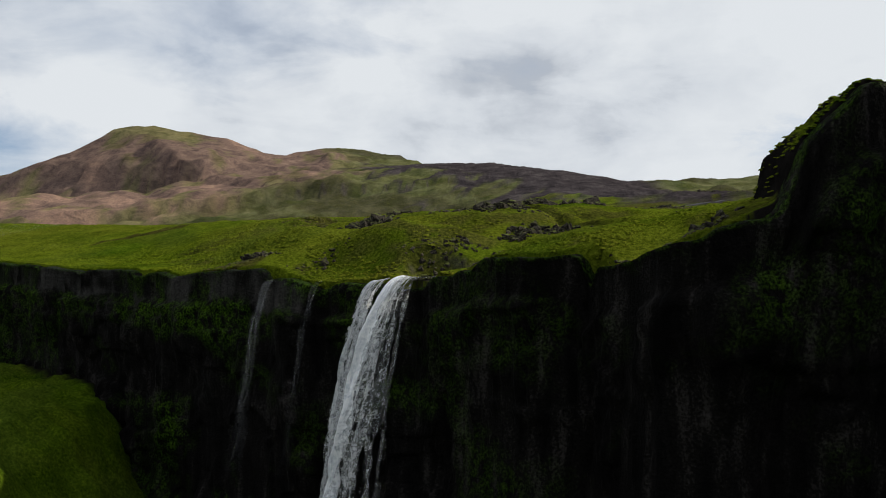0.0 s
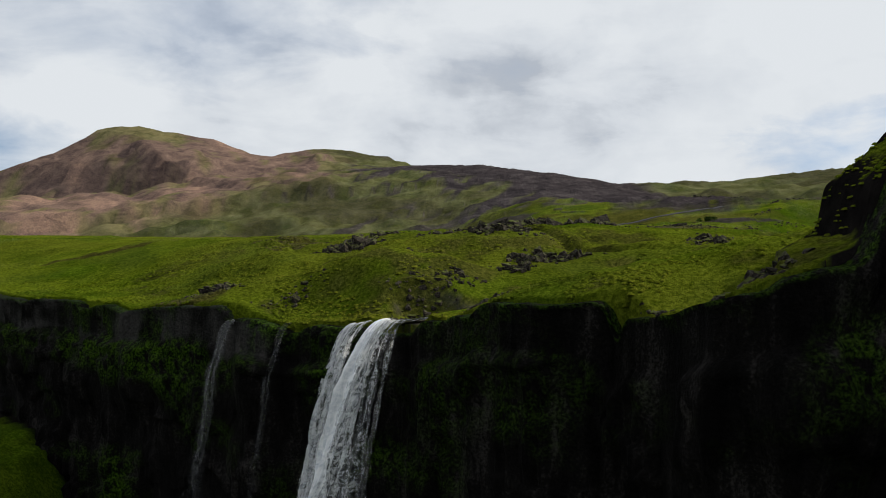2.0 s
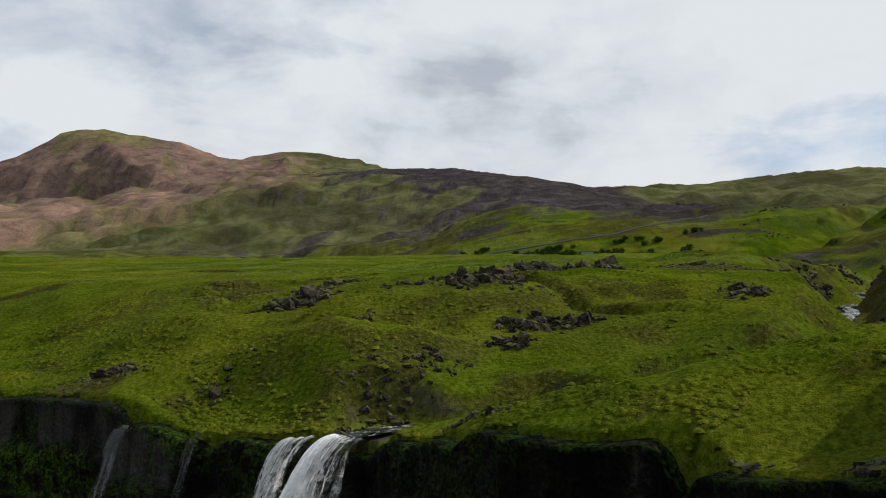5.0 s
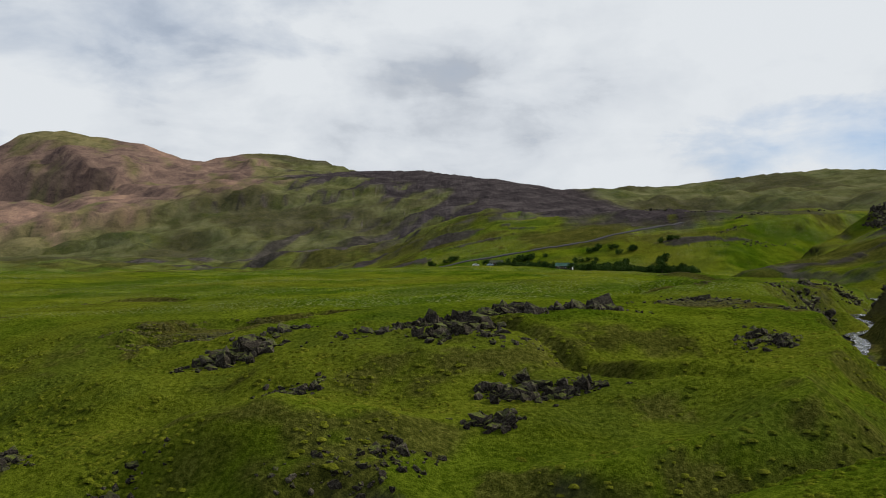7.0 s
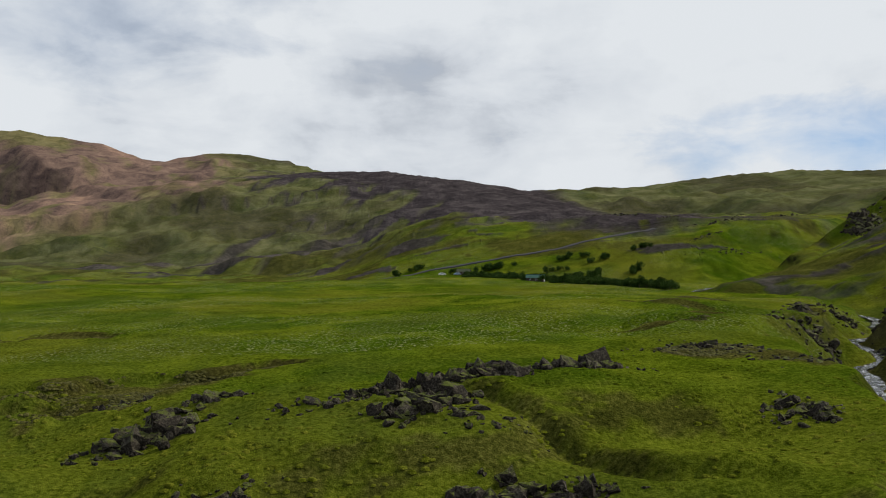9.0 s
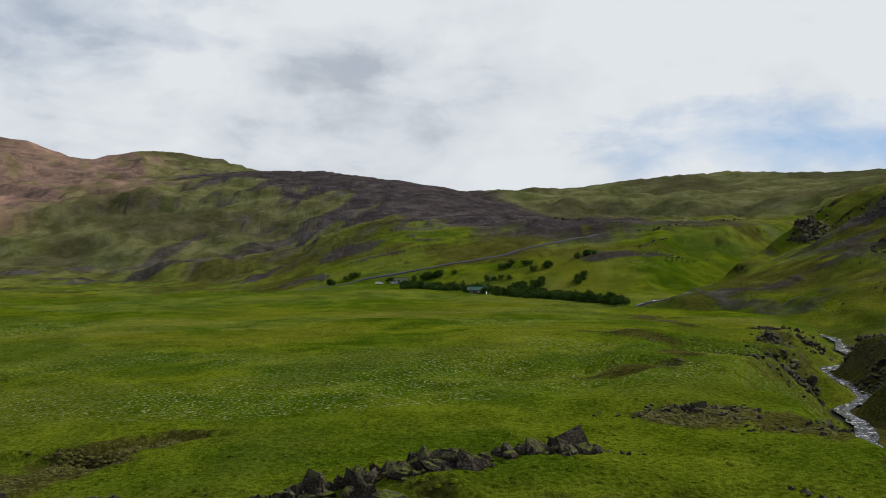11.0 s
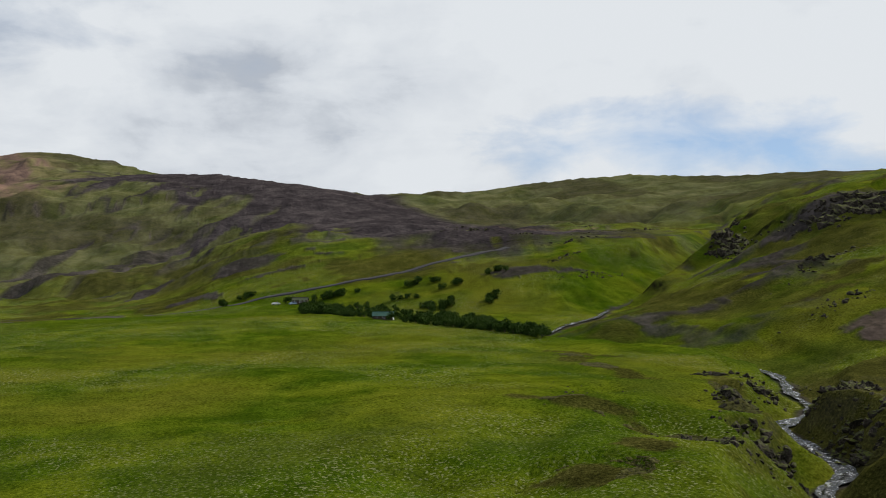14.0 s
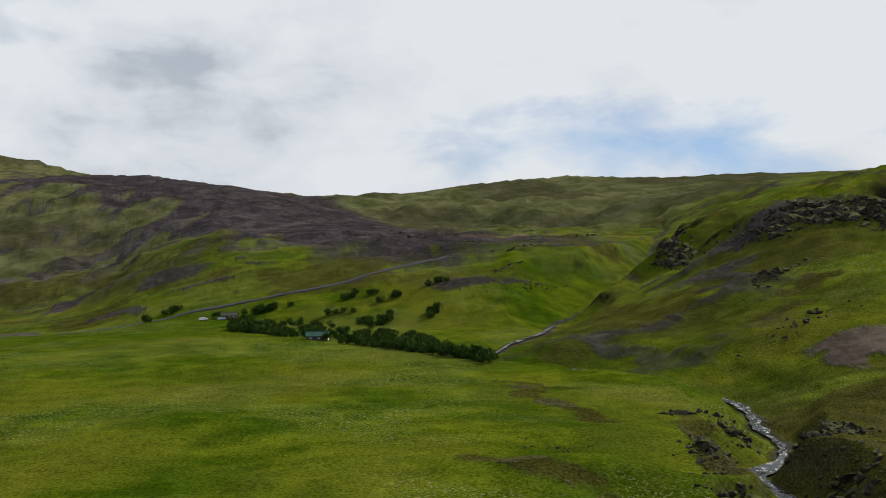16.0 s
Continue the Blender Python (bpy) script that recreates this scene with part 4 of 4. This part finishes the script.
def trunk_mesh(seed, tall, thick):
    """A short tapered stem that forks into three leaning limbs."""
    r = np.random.default_rng(seed)
    bm = bmesh.new()
    for k in range(4):
        lean = Matrix.Rotation(r.uniform(0.25, 0.6) * (k > 0), 4, "X")
        turn = Matrix.Rotation(k * 2.1 + r.uniform(0, 0.6), 4, "Z")
        long = tall * (0.55 if k == 0 else r.uniform(0.4, 0.55))
        m = Matrix.Translation((0, 0, tall * 0.18 * (k > 0))) @ turn @ lean @ Matrix.Translation((0, 0, long / 2))
        w = thick * (1 if k == 0 else 0.6)
        bmesh.ops.create_cone(bm, cap_ends=True, segments=7, radius1=w, radius2=w * 0.35, depth=long, matrix=m)
    me = bpy.data.meshes.new("trunk")
    bm.to_mesh(me)
    bm.free()
    me.materials.append(BARK)
    return me


def tree(seed, tall, wide, label, group):
    top = tagged(new("birch_tree"), label, "tree", group)
    for name, me in (("trunk", trunk_mesh(seed, tall, 0.03 * tall)), ("crown", crown_mesh(seed, tall, wide, 420, 0.30))):
        ob = new(name, me)
        ob.parent = top
    return top


T_GROUP = "birches and willows of the farm's shelter belt"
TREES = [tree(61, 3.0, 3.2, "low rounded willow bush with dark green leaves", T_GROUP), tree(62, 4.2, 3.4, "dense dark green birch tree", T_GROUP),
         tree(63, 5.2, 3.2, "taller dark green birch tree with an open crown", T_GROUP), tree(64, 2.2, 3.4, "low rounded willow bush with dark green leaves", T_GROUP)]
used = set()


def plant(x, y, kind, size=1.0):
    m = pose(x, y, height(x, y) - 0.1, 0, 0, rng.uniform(0, 360)) @ Matrix.Scale(size * rng.uniform(0.85, 1.2), 4)
    if kind not in used:
        used.add(kind)
        TREES[kind].matrix_basis = m
    else:
        ob = copy_thing(TREES[kind], m)
        ob.scale = m.to_scale()


FRONT = [(37, 600, 0), (41, 566, 0), (57, 519, 0), (73, 502, 0), (88, 472, 0), (100, 438, 0), (106, 416, 0)]
BACK = [(46, 636, 0), (60, 614, 0), (80, 592, 0), (98, 570, 0), (114, 530, 0), (120, 480, 0), (110, 425, 0)]
front, _, run = resample(FRONT, 2.4)
back = resample(BACK, 1.0)[0]
for k, (x, y, _) in enumerate(front):
    far_x, far_y, _ = back[int(k / len(front) * (len(back) - 1))]
    for j in range(4):
        u = (0, rng.random(), rng.random() ** 2, rng.random())[j]
        px_, py_ = x + (far_x - x) * u + rng.uniform(-1, 1), y + (far_y - y) * u + rng.uniform(-1, 1)
        clear = (58 < px_ < 75 and 496 < py_ < 522 and (j > 0 or k % 3)) or (j == 3 and fbm(np.array([px_]), np.array([py_]), 16, 2, 91)[0] < 0.15)
        if not clear:
            plant(px_, py_, int(rng.choice([0, 1, 3] if j == 0 else [0, 1, 1, 2])), 0.75 if j == 0 else 0.9)
for cx, cy, rx, ry, count in ((60, 652, 8, 3, 12), (110, 596, 8, 4, 12), (93, 623, 5, 3, 4), (34, 655, 2, 2, 2), (1, 664, 3, 3, 2), (12, 684, 6, 3, 4), (109, 648, 8, 3, 5), (124, 632, 5, 3, 4), (135, 597, 5, 4, 5), (150, 640, 9, 4, 4)):
    for _ in range(count):
        plant(cx + rng.normal() * rx * 0.6, cy + rng.normal() * ry * 0.6, int(rng.choice([0, 1, 3])), 1.0)

# ---- the farm: two cabins and two parked cars ----
ROOF_GREEN = surface("green_sheet_roof", tint_look((0.022, 0.060, 0.050), (0.038, 0.086, 0.072), 3.0, 0.65), 0.65)
ROOF_DARK = surface("dark_turf_roof", tint_look((0.035, 0.045, 0.030), (0.07, 0.08, 0.05), 3.0), 0.9)
BOARD = surface("dark_boards", tint_look((0.05, 0.04, 0.03), (0.09, 0.075, 0.06), 4.0), 0.8)
WHITE = surface("white_paint", tint_look((0.70, 0.70, 0.70), (0.80, 0.80, 0.80), 5.0), 0.5)
GLASS = surface("dark_glass", tint_look((0.02, 0.025, 0.03), (0.04, 0.045, 0.05), 1.0), 0.08)
TYRE = surface("tyre", tint_look((0.015, 0.015, 0.015), (0.03, 0.03, 0.03), 8.0), 0.9)
PAINT_WHITE = surface("white_car_paint", tint_look((0.72, 0.72, 0.73), (0.80, 0.80, 0.80), 2.0, 0.25), 0.25)
PAINT_BLUE = surface("pale_blue_car_paint", tint_look((0.22, 0.30, 0.40), (0.28, 0.36, 0.46), 2.0, 0.25), 0.25)


def box(bm, x0, x1, y0, y1, z0, z1, bevel=0.0):
    made = bmesh.ops.create_cube(bm, size=1.0, matrix=Matrix.Translation(((x0 + x1) / 2, (y0 + y1) / 2, (z0 + z1) / 2)) @ Matrix.Diagonal((x1 - x0, y1 - y0, z1 - z0, 1)))
    if bevel:
        edges = list({e for v in made["verts"] for e in v.link_edges})
        bmesh.ops.bevel(bm, geom=edges, offset=bevel, segments=2, affect="EDGES")
    return bm


def cabin(label, x, y, turn, long, deep, eaves, ridge, roof_mat, wall_mat, gable_mat):
    house = tagged(new("cabin"), label, "cabin", "buildings of the farm")
    house.matrix_basis = pose(x, y, height(x, y) - 0.2, 0, 0, turn)
    L2, D2 = long / 2, deep / 2
    for sgn in (-1, 1):
        part("wall", box(bmesh.new(), -L2, L2, min(sgn * D2, sgn * (D2 - 0.2)), max(sgn * D2, sgn * (D2 - 0.2)), 0, eaves), wall_mat, house)
        bm = bmesh.new()
        outline = [(-D2 + 0.2, 0), (D2 - 0.2, 0), (D2 - 0.2, eaves), (0, ridge - 0.15), (-D2 + 0.2, eaves)]
        faces = []
        for dx in (0.0, -0.2):
            faces.append([bm.verts.new((sgn * (L2 + dx), yy, zz)) for yy, zz in outline])
        bm.faces.new(faces[0])
        bm.faces.new(faces[1][::-1])
        for k in range(5):
            bm.faces.new((faces[0][k], faces[1][k], faces[1][(k + 1) % 5], faces[0][(k + 1) % 5]))
        bmesh.ops.recalc_face_normals(bm, faces=bm.faces)
        part("gable", bm, gable_mat, house)
        slope = math.atan2(ridge - eaves, D2)
        m = Matrix.Translation((0, sgn * D2 / 2, (eaves + ridge) / 2 + 0.06)) @ Matrix.Rotation(-sgn * slope, 4, "X") @ Matrix.Diagonal((long + 0.8, math.hypot(D2, ridge - eaves) + 0.5, 0.12, 1))
        bm = bmesh.new()
        bmesh.ops.create_cube(bm, size=1.0, matrix=m)
        part("roof", bm, roof_mat, house)
    for wx in (-long * 0.3, long * 0.05, long * 0.32):
        win = part("window", box(bmesh.new(), wx - 0.45, wx + 0.45, -D2 - 0.03, -D2 + 0.05, 0.9, 1.9), WHITE, house, "white window frame")
        part("pane", box(bmesh.new(), wx - 0.37, wx + 0.37, -D2 - 0.045, -D2 - 0.02, 0.98, 1.82), GLASS, win)
    part("chimney", box(bmesh.new(), long * 0.2, long * 0.2 + 0.5, 0.2, 0.7, ridge - 0.6, ridge + 0.5), wall_mat, house)


cabin("small cabin with a green sheet-metal roof among birches", 66, 512, -12, 8.4, 5.0, 1.9, 3.3, ROOF_GREEN, BOARD, WHITE)
cabin("low dark cabin with a turf roof by the farm track", 40, 650, -15, 8.0, 5.0, 2.0, 3.4, ROOF_DARK, BOARD, BOARD)


def car(label, x, y, turn, paint, group):
    body = tagged(new("parked_car"), label, "car", group)
    body.matrix_basis = pose(x, y, height(x, y) + 0.05, 0, 0, turn)
    bm = box(bmesh.new(), -2.2, 2.2, -0.88, 0.88, 0.35, 0.95, 0.12)
    part("body", bm, paint, body, smooth=False)
    bm = box(bmesh.new(), -1.5, 1.25, -0.78, 0.78, 0.93, 1.5, 0.1)
    for v in bm.verts:
        if v.co.z > 1.2:
            v.co.x *= 0.8
            v.co.y *= 0.9
    part("cabin_roof", bm, paint, body)
    for sgn in (-1, 1):
        part("side_window", box(bmesh.new(), -1.15, 0.95, min(sgn * 0.74, sgn * 0.785), max(sgn * 0.74, sgn * 0.785), 1.02, 1.36), GLASS, body, "dark side window")
    for wx in (-1.35, 1.35):
        for wy in (-0.82, 0.82):
            bm = bmesh.new()
            bmesh.ops.create_cone(bm, cap_ends=True, segments=20, radius1=0.33, radius2=0.33, depth=0.22, matrix=Matrix.Translation((wx, wy, 0.33)) @ Matrix.Rotation(radians(90), 4, "X"))
            part("wheel", bm, TYRE, body, "black tyre")


car("white parked car on the grass by the farm", 26.5, 648, 10, PAINT_WHITE, "cars at the farm")
car("pale blue parked car beside the farm track", 35.5, 644, 30, PAINT_BLUE, "cars at the farm")

# ---- tussocks ----


def tussocks(name, label, x, y, lo, hi, material):
    """Many low grassy hummocks in one mesh: lopsided domes with a ragged foot."""
    count = len(x)
    z = heights(x, y)
    r = rng.uniform(lo, hi, count)
    ang = np.linspace(0, 2 * np.pi, 7)[:-1][None] + rng.uniform(0, 6.28, (count, 1))
    v = np.zeros((count, 13, 3))
    ragged = rng.uniform(0.7, 1.3, (count, 6))
    for k, (ra, up) in enumerate(((1.0, -0.22), (0.70, 0.18))):
        v[:, 6 * k:6 * k + 6, 0] = x[:, None] + np.cos(ang) * ra * r[:, None] * ragged
        v[:, 6 * k:6 * k + 6, 1] = y[:, None] + np.sin(ang) * ra * r[:, None] * ragged
        v[:, 6 * k:6 * k + 6, 2] = z[:, None] + up * r[:, None] * rng.uniform(0.8, 1.2, (count, 6))
    v[:, 12] = np.stack([x + rng.normal(size=count) * 0.15 * r, y + rng.normal(size=count) * 0.15 * r, z + r * rng.uniform(0.26, 0.42, count)], -1)
    i = np.arange(6)
    j = (i + 1) % 6
    tri = np.concatenate([np.stack([i, j, j + 6], -1), np.stack([i, j + 6, i + 6], -1), np.stack([i + 6, j + 6, np.full(6, 12)], -1)])
    f = (tri[None] + (np.arange(count) * 13)[:, None, None]).reshape(-1, 3).astype(np.int32)
    me = bpy.data.meshes.new(name)
    me.vertices.add(count * 13)
    me.vertices.foreach_set("co", v.astype(np.float32).ravel())
    me.loops.add(f.size)
    me.loops.foreach_set("vertex_index", f.ravel())
    me.polygons.add(len(f))
    me.polygons.foreach_set("loop_start", np.arange(0, f.size, 3, dtype=np.int32))
    me.polygons.foreach_set("use_smooth", np.ones(len(f), bool))
    me.update(calc_edges=True)
    me.materials.append(material)
    return tagged(new(name, me), label, "grass", kind="stuff")


x, y = rng.uniform(-110, 64, 70000), rng.uniform(36, 170, 70000)
_, s_, dr_, _ = land(x, y)
ok = (s_ > -0.4) & (dr_ > 4) & (rng.random(70000) < 0.10 + 0.9 * np.exp(-np.maximum(s_, 0) / 9)) & (fbm(x, y, 9, 3, 701) > -0.25)
tussocks("grass", "coarse green grass tussocks along the cliff's rim", x[ok], y[ok], 0.22, 0.62, GROUND)
HEATHER = surface("heath", tint_look((0.014, 0.014, 0.004), (0.110, 0.108, 0.028), 1.3, 0.9, 0.6), 0.95)
hx, hy = [], []
for cx, cy, rx, ry in ((-42, 164, 11, 8), (-32, 172, 12, 9), (-22, 179, 9, 4), (-72, 243, 12, 4), (50, 215, 8, 6), (46, 177, 8, 5), (58, 172, 7, 5), (62, 264, 4, 6), (68, 254, 4, 6), (74, 242, 5, 7),
                       (97, 362, 4, 9), (95, 335, 4, 9), (110, 292, 5, 10), (101, 272, 4, 9), (-50, 108, 8, 4), (128, 278, 10, 14), (136, 296, 9, 10), (122, 255, 7, 9)):
    a_, r_ = rng.uniform(0, 6.283, 1100), np.sqrt(rng.random(1100))
    hx.append(cx + np.cos(a_) * r_ * rx)
    hy.append(cy + np.sin(a_) * r_ * ry)
hx, hy = np.concatenate(hx), np.concatenate(hy)
ok = (fbm(hx, hy, 7, 3, 703) > -0.05) & (land(hx, hy)[2] > 5)
tussocks("heath", "dry brown heath tussocks in hollows of the grassland", hx[ok], hy[ok], 0.15, 0.46, HEATHER)
